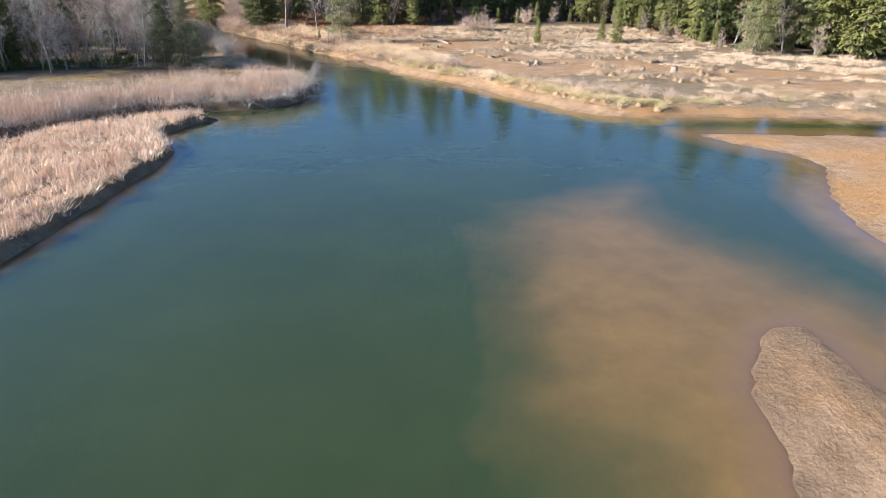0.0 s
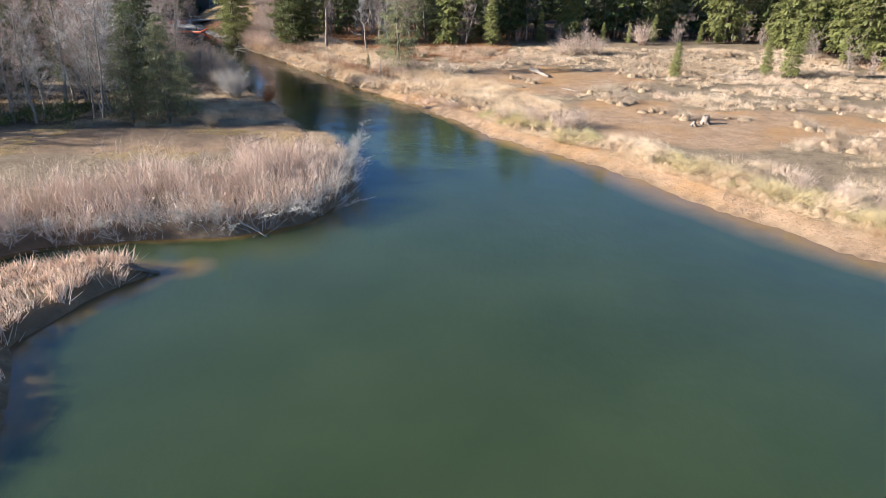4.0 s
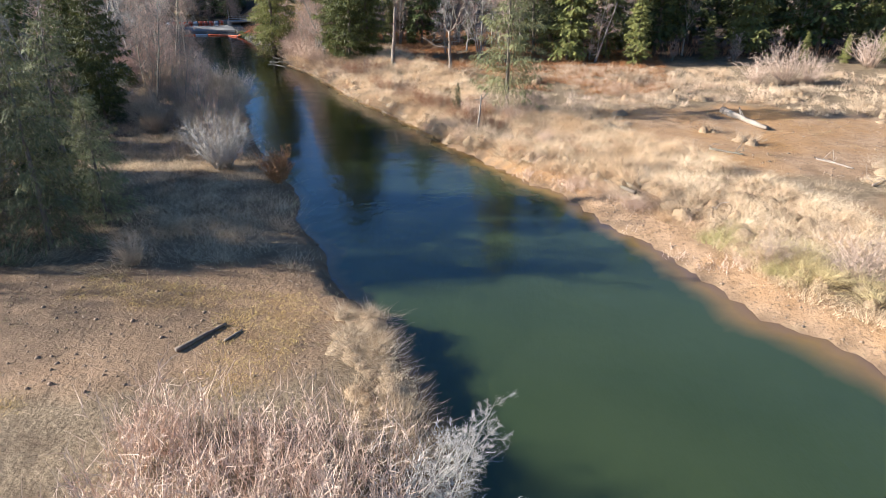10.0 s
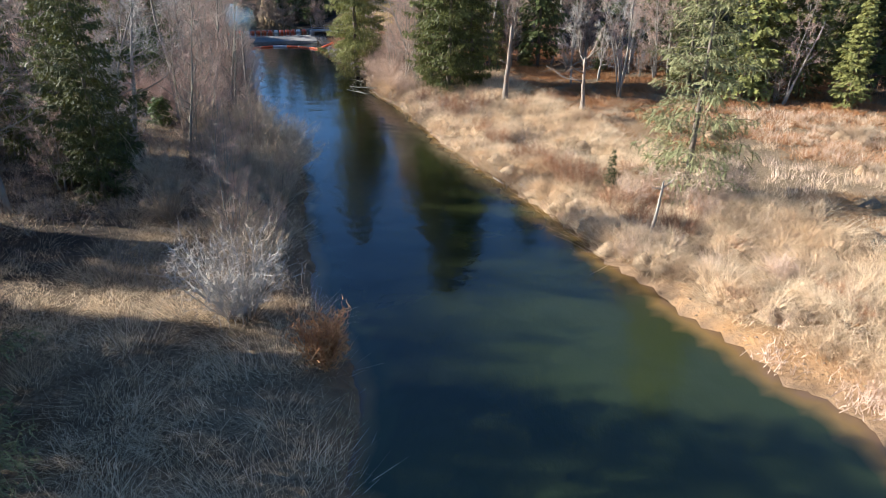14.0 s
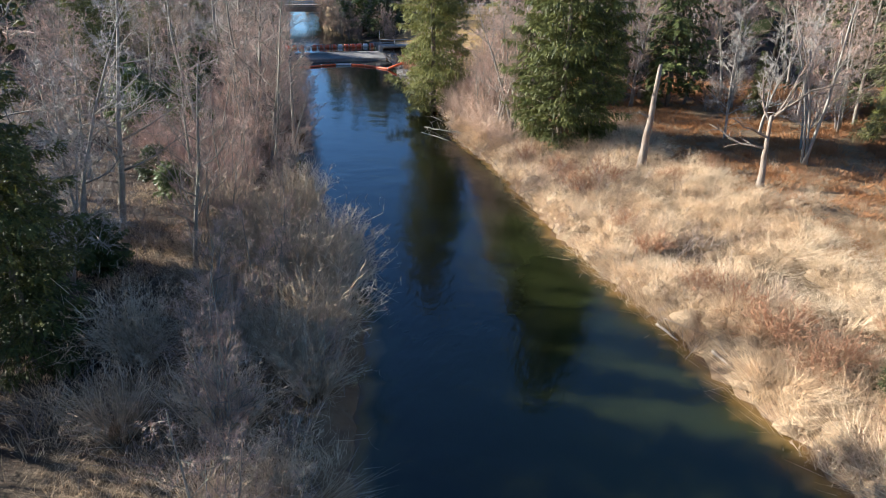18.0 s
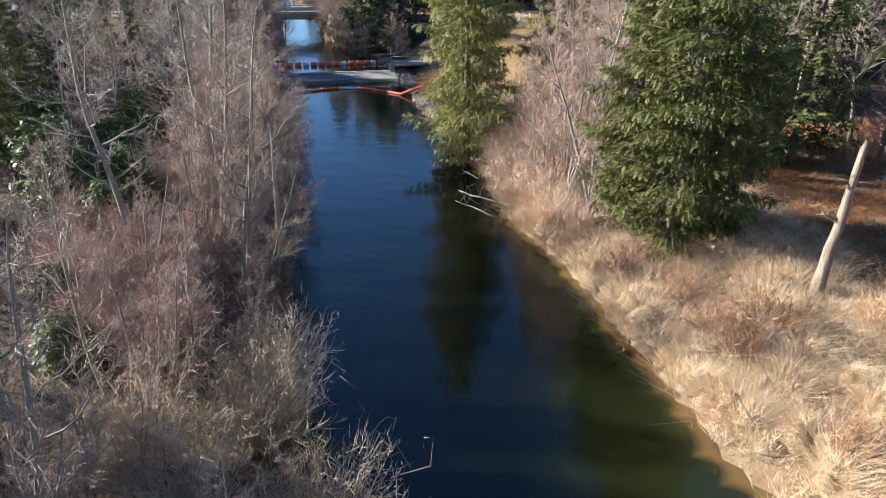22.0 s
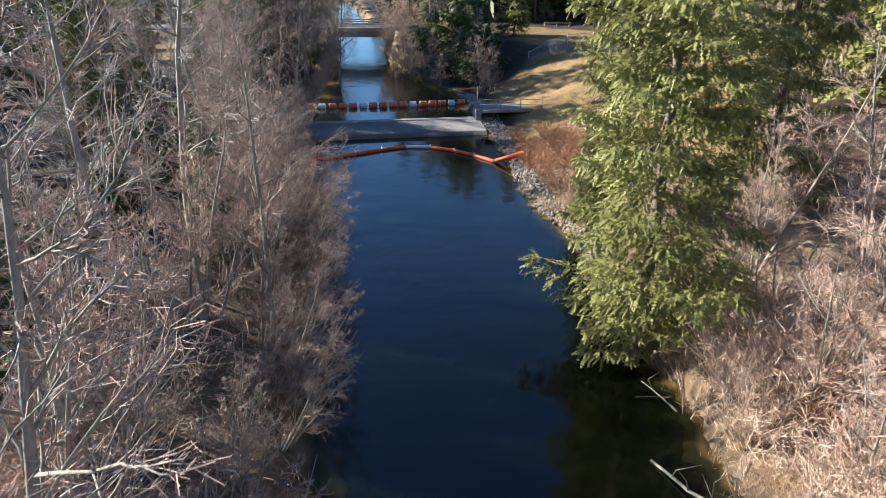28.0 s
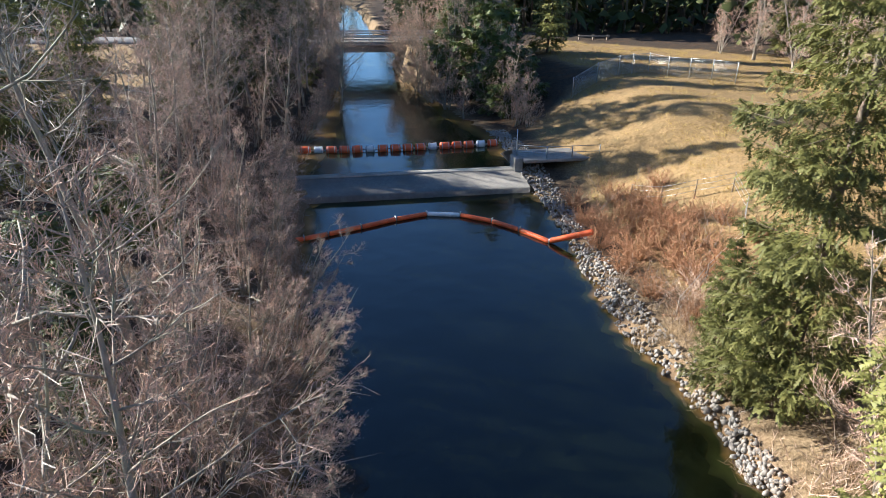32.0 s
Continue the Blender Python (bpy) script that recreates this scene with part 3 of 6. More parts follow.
def axis(lo, hi, fine, far):
    mid = np.arange(lo, hi + fine, fine)
    out = [fine * 1.35]
    while sum(out) < far:
        out.append(out[-1] * 1.35)
    out = np.cumsum(out)
    return np.concatenate([lo - out[::-1], mid, mid[-1] + out])


GRID = {}


def build_ground():
    xs, ys = axis(-195, 75, 0.92, 2500), axis(8, 350, 0.92, 2500)
    gx, gy = np.meshgrid(xs, ys)
    z, mud, litter, lawn, wet_shade, dry = land(gx.ravel(), gy.ravel())
    v = np.stack([gx.ravel(), gy.ravel(), z], 1)
    n = len(xs)
    i = (np.arange(len(ys) - 1)[:, None] * n + np.arange(n - 1)[None]).ravel()
    t = np.concatenate([np.stack([i, i + 1, i + n + 1], 1), np.stack([i, i + n + 1, i + n], 1)])
    GRID.update(x=xs, y=ys, z=z.reshape(len(ys), len(xs)))
    me = mesh_of("ground", v, t, M_GROUND, True)
    for name, values in (("mud", mud), ("litter", litter), ("lawn", lawn), ("wet", wet_shade)):
        a = me.attributes.new(name, "FLOAT", "POINT")
        a.data.foreach_set("value", np.ascontiguousarray(values, dtype=np.float32))
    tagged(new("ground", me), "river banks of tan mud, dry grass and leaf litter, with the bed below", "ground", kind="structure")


build_ground()


def water_sheet(xs, ys, level, keep, label, turn=None):
    """A level grid that knows how deep the bed lies below it; cells under the land are left out."""
    gx, gy = np.meshgrid(xs, ys)
    gx, gy = gx.ravel(), gy.ravel()
    if turn:
        gx, gy = turn(gx, gy)
    deep = level - land(gx, gy)[0]
    n = len(xs)
    i = (np.arange(len(ys) - 1)[:, None] * n + np.arange(n - 1)[None]).ravel()
    ok = np.zeros(len(i), bool)
    for k in (0, 1, n, n + 1):
        ok |= (deep[i + k] > -0.25) & keep(gx[i + k], gy[i + k])
    i = i[ok]
    t = np.concatenate([np.stack([i, i + 1, i + n + 1], 1), np.stack([i, i + n + 1, i + n], 1)])
    used, inv = np.unique(t, return_inverse=True)
    me = mesh_of("water", np.stack([gx[used], gy[used], np.full(len(used), level)], 1), inv.reshape(-1, 3), M_WATER, True)
    clear_shade = step(gy[used] + 7 * wobble(gx[used], gy[used], 8, 61), 108, 150)
    for name, values in (("depth", deep[used]), ("clear_shade", clear_shade)):
        a = me.attributes.new(name, "FLOAT", "POINT")
        a.data.foreach_set("value", np.ascontiguousarray(values, dtype=np.float32))
    tagged(new("water", me), label, "water", kind="structure")


def above_weir(x, y):
    return ((x + 96.3) * -0.621 + (y - 213.6) * 0.784) > 3.3


water_sheet(axis(-110, 70, 1.0, 700), axis(10, 232, 1.0, 700), 0.0, lambda x, y: ~(above_weir(x, y) & (x < -70) & (y > 205)), "calm dark green river water with brown shallows")
water_sheet(np.arange(-40, 40, 1.25), np.arange(3.4, 240, 1.25), 1.0, lambda x, y: y > 205, "calm dark pool above the weir",
            lambda u, v: (-96.3 + 0.784 * u - 0.621 * v, 213.6 + 0.621 * u + 0.784 * v))


def floor_at(x, y):
    """Height of the ground sheet."""
    xs, ys, z = GRID["x"], GRID["y"], GRID["z"]
    i, j = int(np.clip(np.searchsorted(xs, x) - 1, 0, len(xs) - 2)), int(np.clip(np.searchsorted(ys, y) - 1, 0, len(ys) - 2))
    u, v = (x - xs[i]) / (xs[i + 1] - xs[i]), (y - ys[j]) / (ys[j + 1] - ys[j])
    return float((z[j, i] * (1 - u) + z[j, i + 1] * u) * (1 - v) + (z[j + 1, i] * (1 - u) + z[j + 1, i + 1] * u) * v)


# ---- trees ----
def bend_path(start, way, length, n, r, wander=0.1, rise=0.0):
    p, d = [np.array(start, float)], np.array(way, float)
    d /= np.linalg.norm(d)
    for _ in range(n - 1):
        d = d + r.normal(scale=wander, size=3) + np.array([0, 0, rise])
        d /= np.linalg.norm(d)
        p.append(p[-1] + d * length / (n - 1))
    return np.array(p)


def bare_tree_meshes(name, seed, h=15.0, r0=0.17, limbs=26, low=0.22, reach=0.34, rise=0.10, steep=0.9, stems=1, subs=6, twigs=10, bark=None, twig=None, twig_r=0.0095, fine=2):
    """Trunk, limbs and twigs of a leafless tree."""
    r = np.random.default_rng(seed)
    trunk, limb, tb, tt, tr = [], [], [], [], []
    for s in range(stems):
        lean = r.normal(scale=0.05 + 0.12 * (stems > 1), size=2)
        hh = h * (1 if s == 0 else r.uniform(0.65, 0.95))
        rr = r0 * (1 if s == 0 else 0.75)
        path = bend_path((0.25 * (s > 0) * r.normal(), 0.25 * (s > 0) * r.normal(), -0.3), (lean[0], lean[1], 1), hh + 0.3, 11, r, 0.05, 0.02)
        trunk.append(tube(path, rr * np.linspace(1, 0.1, 11) ** 0.9 * np.array([1.35] + [1] * 10), 7))
        for i in range(limbs // stems):
            u = low + (0.97 - low) * ((i + r.uniform(0, 1)) / (limbs // stems))
            k = min(int(u * 10), 9)
            st = path[k] + (path[k + 1] - path[k]) * (u * 10 - k)
            az = i * 2.4 + r.uniform(-0.5, 0.5) + s
            ln = hh * reach * (1.15 - 0.8 * u) * r.uniform(0.6, 1.25)
            way = (math.cos(az), math.sin(az), steep * r.uniform(0.3, 1.2))
            lp = bend_path(st, way, ln, 5, r, 0.16, rise)
            limb.append(tube(lp, rr * (1.05 - u) * 0.42 * np.linspace(1, 0.22, 5) + 0.008, 4))
            for j in range(subs):
                q = r.uniform(0.2, 1.0) * 3.99
                b = lp[int(q)] + (lp[int(q) + 1] - lp[int(q)]) * (q % 1)
                d = (lp[int(q) + 1] - lp[int(q)])
                d = d / np.linalg.norm(d) + r.normal(scale=0.55, size=3) + np.array([0, 0, 0.12])
                sl = ln * r.uniform(0.25, 0.55)
                sp = bend_path(b, d, sl, 4, r, 0.22, 0.04)
                limb.append(tube(sp, twig_r * np.array([2.4, 1.9, 1.4, 0.6]), 3))
                f = r.uniform(0.1, 1.0, twigs) * 2.99
                k0 = f.astype(int)
                sd = sp[k0 + 1] - sp[k0]
                bb = sp[k0] + sd * (f % 1)[:, None]
                w = sd / np.linalg.norm(sd, axis=1)[:, None] * 0.75 + r.normal(scale=0.40, size=(twigs, 3)) + np.array([0, 0, 0.06])
                w *= (sl * r.uniform(0.3, 0.85, twigs) / np.linalg.norm(w, axis=1))[:, None]
                tb.append(bb), tt.append(bb + w), tr.append(np.full(twigs, twig_r))
                for _ in range(fine):
                    cb = bb + w * r.uniform(0.3, 0.9, (twigs, 1))
                    cw = w * 0.4 + r.normal(scale=0.24, size=(twigs, 3)) * np.linalg.norm(w, axis=1)[:, None]
                    tb.append(cb), tt.append(cb + cw), tr.append(np.full(twigs, twig_r * 0.75))
    tb, tt, tr = np.concatenate(tb), np.concatenate(tt), np.concatenate(tr)
    bark, twig = bark or M_BARK, twig or M_TWIG
    return (("trunk", mesh_of(name + "_trunk", *join(trunk + limb), bark, True)), ("crown", mesh_of(name + "_crown", *twigs_of(tb, tt, tr, r), twig)))


def conifer_meshes(name, seed, h=16.0, r0=0.24, boughs=110, reach=3.2, low=0.08, per=16, size=0.55, droop=0.35, gaps=0.1, needle=None, top=0.9, fine=False, slim=1.0):
    """Trunk, boughs and needles of an evergreen."""
    r = np.random.default_rng(seed)
    path = bend_path((0, 0, -0.3), (r.normal(scale=0.02), r.normal(scale=0.02), 1), h + 0.3, 9, r, 0.015, 0.01)
    bough_b, bough_t, base, way, ln, wd, dr = [], [], [], [], [], [], []
    lobes = r.uniform(0.72, 1.15, (7, 6))
    for i in range(boughs):
        u = low + (0.985 - low) * (i + r.uniform(0, 1)) / boughs
        if r.uniform() < gaps:
            continue
        st = np.array([np.interp(u * h, path[:, 2], path[:, k]) for k in range(3)])
        az = i * 2.4 + r.uniform(-0.4, 0.4)
        L = reach * (1 - u) ** top * r.uniform(0.7, 1.15) * lobes[int(az / 6.2832 * 7) % 7, int(u * 5.99)] * min(1.0, 0.55 + 2.4 * u) + 0.25
        n = 5
        p = bend_path(st, (math.cos(az), math.sin(az), 0.25 - droop * r.uniform(0.0, 1.4) * (1 - u * 0.7)), L, n, r, 0.07, -0.03)
        p[-1, 2] += 0.08 * L
        bough_b.extend([p[0], p[2]]), bough_t.extend([p[2] + (p[2] - p[1]) * 0.2, p[4]])
        out = np.array([math.cos(az), math.sin(az), 0.0])
        side = np.array([-out[1], out[0], 0])
        m = max(5, int(per * (0.35 + L / reach)))
        for j in range(m):
            q = (0.12 + 0.88 * (j + r.uniform(0, 1)) / m) * (n - 1.001)
            b = p[int(q)] + (p[int(q) + 1] - p[int(q)]) * (q % 1)
            sgn = 1 if (j // 6) % 2 else -1
            f = q / (n - 1)
            if fine:
                q = (0.16 + 0.14 * (j % 6) + r.uniform(-0.02, 0.02)) * (n - 1.001)
                f = q / (n - 1)
                reach_out = r.uniform(0, 1) ** 0.8 * 0.46 * L * (1.12 - f)
                b = p[int(q)] + (p[int(q) + 1] - p[int(q)]) * (q % 1) + (side * sgn * 0.85 + out * 0.5) * reach_out
                b = b + r.normal(scale=0.05, size=3) + np.array([0, 0, -0.30 * reach_out * reach_out / (0.3 * L + 0.2)])
            w = out * r.uniform(0.35, 0.9) + side * sgn * r.uniform(0.3, 1.0) * (1.15 - f) + np.array([0, 0, r.uniform(-0.75, 0.30)])
            if slim < 0.6:
                w = w + r.normal(scale=0.45, size=3)
            base.append(b), way.append(w), ln.append(size * r.uniform(0.6, 1.4) * (0.55 + 0.6 * L / reach)), wd.append(size * r.uniform(0.5, 0.9) * slim), dr.append(r.uniform(0.05, 0.5))
    wood = join([tube(path, r0 * np.linspace(1, 0.06, 9), 7), spikes(bough_b, bough_t, 0.022)])
    return (("trunk", mesh_of(name + "_trunk", *wood, M_BARK_DARK)), ("crown", mesh_of(name + "_needles", *(fronds(np.array(base), np.array(way), ln, wd, dr, fine) if fine else sprays(np.array(base), np.array(way), ln, wd, dr)), needle or M_NEEDLE)))


def shrub_meshes(name, seed, h=3.0, spread=1.6, stems=40, twigs=14, upright=1.2, mat=None, r0=0.02, twig_r=0.010, wander=0.22):
    r = np.random.default_rng(seed)
    sb, st, tb, tt = [], [], [], []
    for i in range(stems):
        az, o = r.uniform(0, 6.28), r.uniform(0, 0.25) * spread
        b = np.array([o * math.cos(az), o * math.sin(az), -0.1])
        a2 = az + r.normal(scale=0.6)
        L = h * r.uniform(0.55, 1.1)
        d = np.array([math.cos(a2) * spread / h * r.uniform(0.2, 1.1), math.sin(a2) * spread / h * r.uniform(0.2, 1.1), upright])
        p = bend_path(b, d, L, 4, r, wander, -0.04)
        sb.append(tube(p, r0 * np.array([1, 0.75, 0.5, 0.18]), 3))
        f = r.uniform(0.2, 1.0, twigs) * 2.99
        k0 = f.astype(int)
        dd = p[k0 + 1] - p[k0]
        bb = p[k0] + dd * (f % 1)[:, None]
        w = (dd / np.linalg.norm(dd, axis=1)[:, None] * 0.7 + r.normal(scale=0.5, size=(twigs, 3))) * (L * r.uniform(0.08, 0.24, twigs))[:, None]
        tb.append(bb), tt.append(bb + w)
        cb = bb + w * r.uniform(0.3, 0.9, (twigs, 1))
        tb.append(cb), tt.append(cb + w * 0.3 + r.normal(scale=0.28, size=(twigs, 3)) * np.linalg.norm(w, axis=1)[:, None])
    tb, tt = np.concatenate(tb), np.concatenate(tt)
    return (("wood", mesh_of(name + "_wood", *join(sb), mat or M_TWIG_GREY)), ("crown", mesh_of(name + "_crown", *twigs_of(tb, tt, twig_r, r), mat or M_TWIG_GREY)))


def plant_thing(kind, meshes, x, y, label, category, turn=0.0, size=1.0, group="", sink=0.0, z=None, tilt=(0, 0)):
    z = floor_at(x, y) if z is None else z
    e = new(kind)
    e.matrix_basis = pose(x, y, z - sink, tilt[0], tilt[1], turn) @ Matrix.Scale(size, 4)
    tagged(e, label, category, group)
    for n, me in meshes:
        part(n, me, e)
    return e


BARE = [bare_tree_meshes("alder_%d" % i, 40 + i, h=15 + i % 3, limbs=26 + 2 * i, reach=0.26 + 0.03 * (i % 3), low=0.2 + 0.05 * (i % 2), steep=0.8 + 0.15 * (i % 3), subs=7, twigs=9, twig_r=0.0075, fine=1) for i in range(3)]
LOW = [bare_tree_meshes("alder_far_%d" % i, 50 + i, h=15, limbs=24, reach=0.28, low=0.25, subs=5, twigs=9, twig_r=0.014, fine=1) for i in range(2)]
TALL = [bare_tree_meshes("birch_%d" % i, 60 + i, h=16, r0=0.13, limbs=26, reach=0.20, low=0.22, steep=1.4, rise=0.14, bark=M_BARK_PALE, stems=1 + 2 * i) for i in range(2)]
CLUMP = [bare_tree_meshes("clump_%d" % i, 70 + i, h=9, r0=0.10, limbs=40, stems=5, reach=0.30, low=0.10, steep=0.8, subs=8, twigs=9, twig=M_TWIG, twig_r=0.0075, fine=1) for i in range(3)]
PALE_ALDER = [bare_tree_meshes("pale_alder_%d" % i, 75 + i, h=14, r0=0.12, limbs=64, stems=4, reach=0.25, low=0.10, steep=0.9, subs=5, twigs=12, bark=M_BARK_PALE, twig_r=0.0085) for i in range(2)]
GREY_ALDER = [bare_tree_meshes("grey_alder_%d" % i, 78 + i, h=13, r0=0.12, limbs=34, stems=2, reach=0.26, low=0.18, subs=6, twigs=11, bark=M_BARK_PALE, twig=M_TWIG_GREY, twig_r=0.0085, fine=1) for i in range(2)]
SNAGGY = [bare_tree_meshes("snaggy_%d" % i, 80 + i, h=15, r0=0.22, limbs=20, reach=0.28, low=0.3, steep=0.5, subs=5, twigs=7, bark=M_BARK, twig=M_TWIG_GREY, twig_r=0.0085, fine=1) for i in range(2)]
FIR = [conifer_meshes("fir_%d" % i, 10 + i, h=21 + 2 * i, boughs=105, reach=4.4, size=0.62, per=30, fine=3, slim=0.6, gaps=0.06, top=0.6) for i in range(3)]
CEDAR = [conifer_meshes("cedar_%d" % i, 20 + i, h=20, boughs=130, reach=4.2, droop=0.55, gaps=0.05, needle=M_NEEDLE_LIGHT, top=0.55, size=0.62, per=30, fine=3, slim=0.6) for i in range(2)]
SPRUCE = [conifer_meshes("spruce_%d" % i, 30 + i, h=15, boughs=130, reach=4.5, gaps=0.2, needle=M_NEEDLE_GREY, droop=0.45, top=0.5, size=0.42, per=56, fine=5, slim=0.26) for i in range(2)]
HERO = [conifer_meshes("near_fir_%d" % i, 35 + i, h=27, boughs=150, low=0.035, reach=5.7, per=185, size=0.44, slim=0.32, fine=6, gaps=0.06, needle=M_NEEDLE_LIGHT, top=0.5, r0=0.38, droop=0.5) for i in range(1)]
NEAR_DARK = [conifer_meshes("near_dark_fir_%d" % i, 37 + i, h=23, boughs=125, reach=5.0, per=125, low=0.02, size=0.46, slim=0.34, fine=5, gaps=0.06, needle=M_NEEDLE_MID, top=0.5, r0=0.28, droop=0.5) for i in range(1)]
SHRUB = [shrub_meshes("willow_%d" % i, 90 + i, h=3.0, spread=2.1, stems=110, twigs=18, r0=0.019, twig_r=0.0085, mat=M_WILLOW) for i in range(2)]
GREY_SHRUB = [shrub_meshes("grey_willow", 98, h=3.0, spread=2.1, stems=100, twigs=16, r0=0.020, twig_r=0.009, mat=M_TWIG_GREY)]
HOLLY = [conifer_meshes("holly", 97, h=4.2, r0=0.07, boughs=90, reach=2.3, low=0.05, per=34, size=0.32, fine=3, slim=0.8, gaps=0.05, needle=M_IVY, top=0.45, droop=0.2)]
PINK = [shrub_meshes("pink_shrub_%d" % i, 92 + i, h=3.0, spread=1.9, stems=60, mat=M_BRUSH) for i in range(2)]
RUSSET = [shrub_meshes("russet_%d" % i, 95 + i, h=1.8, spread=1.7, stems=60, mat=M_TWIG_RED) for i in range(2)]

L_BARE = "leafless alder with grey bark and pinkish brown twigs"
L_BIRCH = "leafless pale-barked birch with upright limbs"
L_FIR = "dark green fir with drooping boughs at the forest edge"
L_CEDAR = "yellow-green sunlit cedar with hanging sprays"
L_SPRUCE = "sparse grey-green spruce hung with lichen"
L_CLUMP = "many-stemmed leafless alder overhanging the water"
L_DEAD = "tall dying tree with pale broken limbs"
taken = []


def grow(meshes, kind, x, y, label, category="tree", size=1.0, group="", turn=None, tilt=(0, 0)):
    taken.append((x, y))
    k = len(taken)
    return plant_thing(kind, meshes[k % len(meshes)], x, y, label, category, (k * 137.5) % 360 if turn is None else turn, size, group, tilt=tilt)


# trees that stand out, right bank
for x, y, s in ((-59.7, 191.2, 0.95), (-63.6, 203.4, 0.8), (-56.0, 208.5, 0.9)):
    grow(HERO, "fir_tree", x, y, "large shaggy green fir beside the river bank", size=s)
for x, y, s in ((-66.2, 204.2, 0.27), (-64.8, 202.8, 0.30), (-42.0, 175.2, 0.98), (-40.0, 177.4, 0.85), (-44.8, 177.8, 0.7)):
    grow(NEAR_DARK, "fir_tree", x, y, "dense dark green fir beside the river", size=s)
for x, y, s in ((-48.9, 180.6, 0.95), (-47.6, 182.5, 0.9), (-24.1, 176.5, 1.05), (-8.4, 177.4, 0.7), (70, 129.6, 0.95), (51.7, 189, 0.8), (-50.4, 201, 0.8), (-46, 196, 0.9), (-33.5, 194.0, 0.85), (-23.5, 190.0, 0.9)):
    grow(TALL, "birch_tree", x, y, L_BIRCH, size=s)
for x, y, s in ((-46.8, 178.8, 1.0), (-49.2, 183.2, 0.95), (-29.0, 193.6, 1.0), (-52.0, 188.0, 0.9), (-55.5, 196.5, 0.85), (-51.0, 196.0, 0.95), (-38.5, 191.5, 0.9), (-20.5, 187.5, 0.9), (-60.5, 199.0, 0.7)):
    grow(PALE_ALDER, "pale_alder", x, y, "many-stemmed pale alder with a pinkish bare crown", size=s)
for x, y, s in ((-18.6, 149.6, 1.0), (64.3, 130, 1.1), (-17, 184, 1.0)):
    grow(SPRUCE, "spruce_tree", x, y, L_SPRUCE, size=s)
for x, y, s in ((-12.2, 178.5, 1.0), (-3.2, 176.2, 0.5), (55, 182, 1.1), (42, 148, 0.45), (52, 175, 1.0), (82.5, 126, 1.2), (39.4, 150.2, 0.3), (24.4, 147.3, 0.28), (90, 130, 1.1), (-7, 180, 1.0)):
    grow(CEDAR, "cedar_tree", x, y, L_CEDAR, size=s)
grow(FIR, "young_fir", -23.4, 148.6, "small young fir on the grassy bank", size=0.13)
for x, y, s in ((-29.5, 181.5, 0.8), (-24.0, 180.0, 0.75), (-26.8, 184.5, 0.9)):
    grow(GREY_ALDER, "alder_tree", x, y, "sunlit bare alder behind the dead trees", size=s)
for x, y, s in ((-35.0, 192.5, 0.95), (-14.5, 188.0, 1.0), (-21.0, 195.0, 1.1)):
    grow(FIR, "fir_tree", x, y, "dark fir behind the dead trees", size=s)
# left bank
for x, y, s in ((-39.6, 112.4, 0.70), (-43.2, 111.6, 0.62), (-42.4, 117.6, 0.74), (-38.9, 116.0, 0.48), (-47.5, 120.5, 0.80)):
    grow(SPRUCE, "spruce_tree", x, y, "sparse grey-green spruce on the shaded bank", size=s)
# the last three firs are added to shade the bank and water
for x, y, s in ((-53.6, 137.6, 0.68), (-57.0, 139.4, 0.62), (-66, 108.5, 0.5), (-70, 113.5, 0.6), (-72, 124.5, 0.6), (-66.5, 128, 0.55), (-63.5, 133.5, 0.55), (-65.0, 142.0, 0.6), (-70, 138, 0.6), (-74, 146.5, 0.6)):
    grow(NEAR_DARK, "fir_tree", x, y, "dark green fir among bare alders", size=s * 0.92)
for x, y, s in ((-59.7, 147.6, 0.95), (-77.6, 178.8, 1.05), (-80.5, 184.5, 1.1), (-66, 161.5, 0.95), (-83.5, 190, 1.0), (-70, 170.5, 0.9)):
    grow(SNAGGY, "dead_tree", x, y, L_DEAD, size=s)
for x, y, s in ((-62, 164.2, 0.9), (-65.2, 166.4, 1.0), (-59.6, 153.6, 0.6), (-60.5, 162.5, 0.6), (-73.5, 182, 0.85), (-48.5, 113.2, 0.75), (-57.8, 103.3, 0.55)):
    grow(BARE, "alder_tree", x, y, L_BARE, size=s)
# a row of clumps that hangs over the water, left bank
shore = np.array(LEFT[17:])
seg = np.concatenate([[0], np.cumsum(np.hypot(*np.diff(shore, axis=0).T))])
r = np.random.default_rng(77)
for q in np.arange(12, seg[-1] - 1, 4.3):
    px, py = np.interp(q, seg, shore[:, 0]), np.interp(q, seg, shore[:, 1])
    for off, s in ((r.uniform(1.6, 3.0), r.uniform(0.42, 0.62)), (r.uniform(4.0, 7.5), r.uniform(0.7, 1.0))):
        grow(CLUMP, "alder_clump", px - 0.79 * off, py - 0.61 * off * 0.3, L_CLUMP, size=s * (0.75 + 0.45 * step(np.array(py), 150, 175)), tilt=(0, 13 if off < 3.5 else 4), turn=r.uniform(0, 70))


for x, y, s in ((-51.2, 183.4, 0.85), (-50.0, 186.2, 0.95), (-52.8, 187.2, 0.75), (-48.0, 184.5, 1.0), (-54.5, 191.5, 0.8), (-56.5, 194.5, 0.7), (-49.5, 191.5, 1.0)):
    grow(CLUMP, "alder_clump", x, y, "bushy leafless alder on the sunny bank", size=s)


for x, y, s in ((-66, 264, 0.9), (-61, 258, 0.8), (-70.5, 270, 0.9), (-59, 250, 0.8), (-75, 274, 0.8)):
    grow(PALE_ALDER, "pale_alder", x, y, "bare pale alder behind the wire fence", size=s)
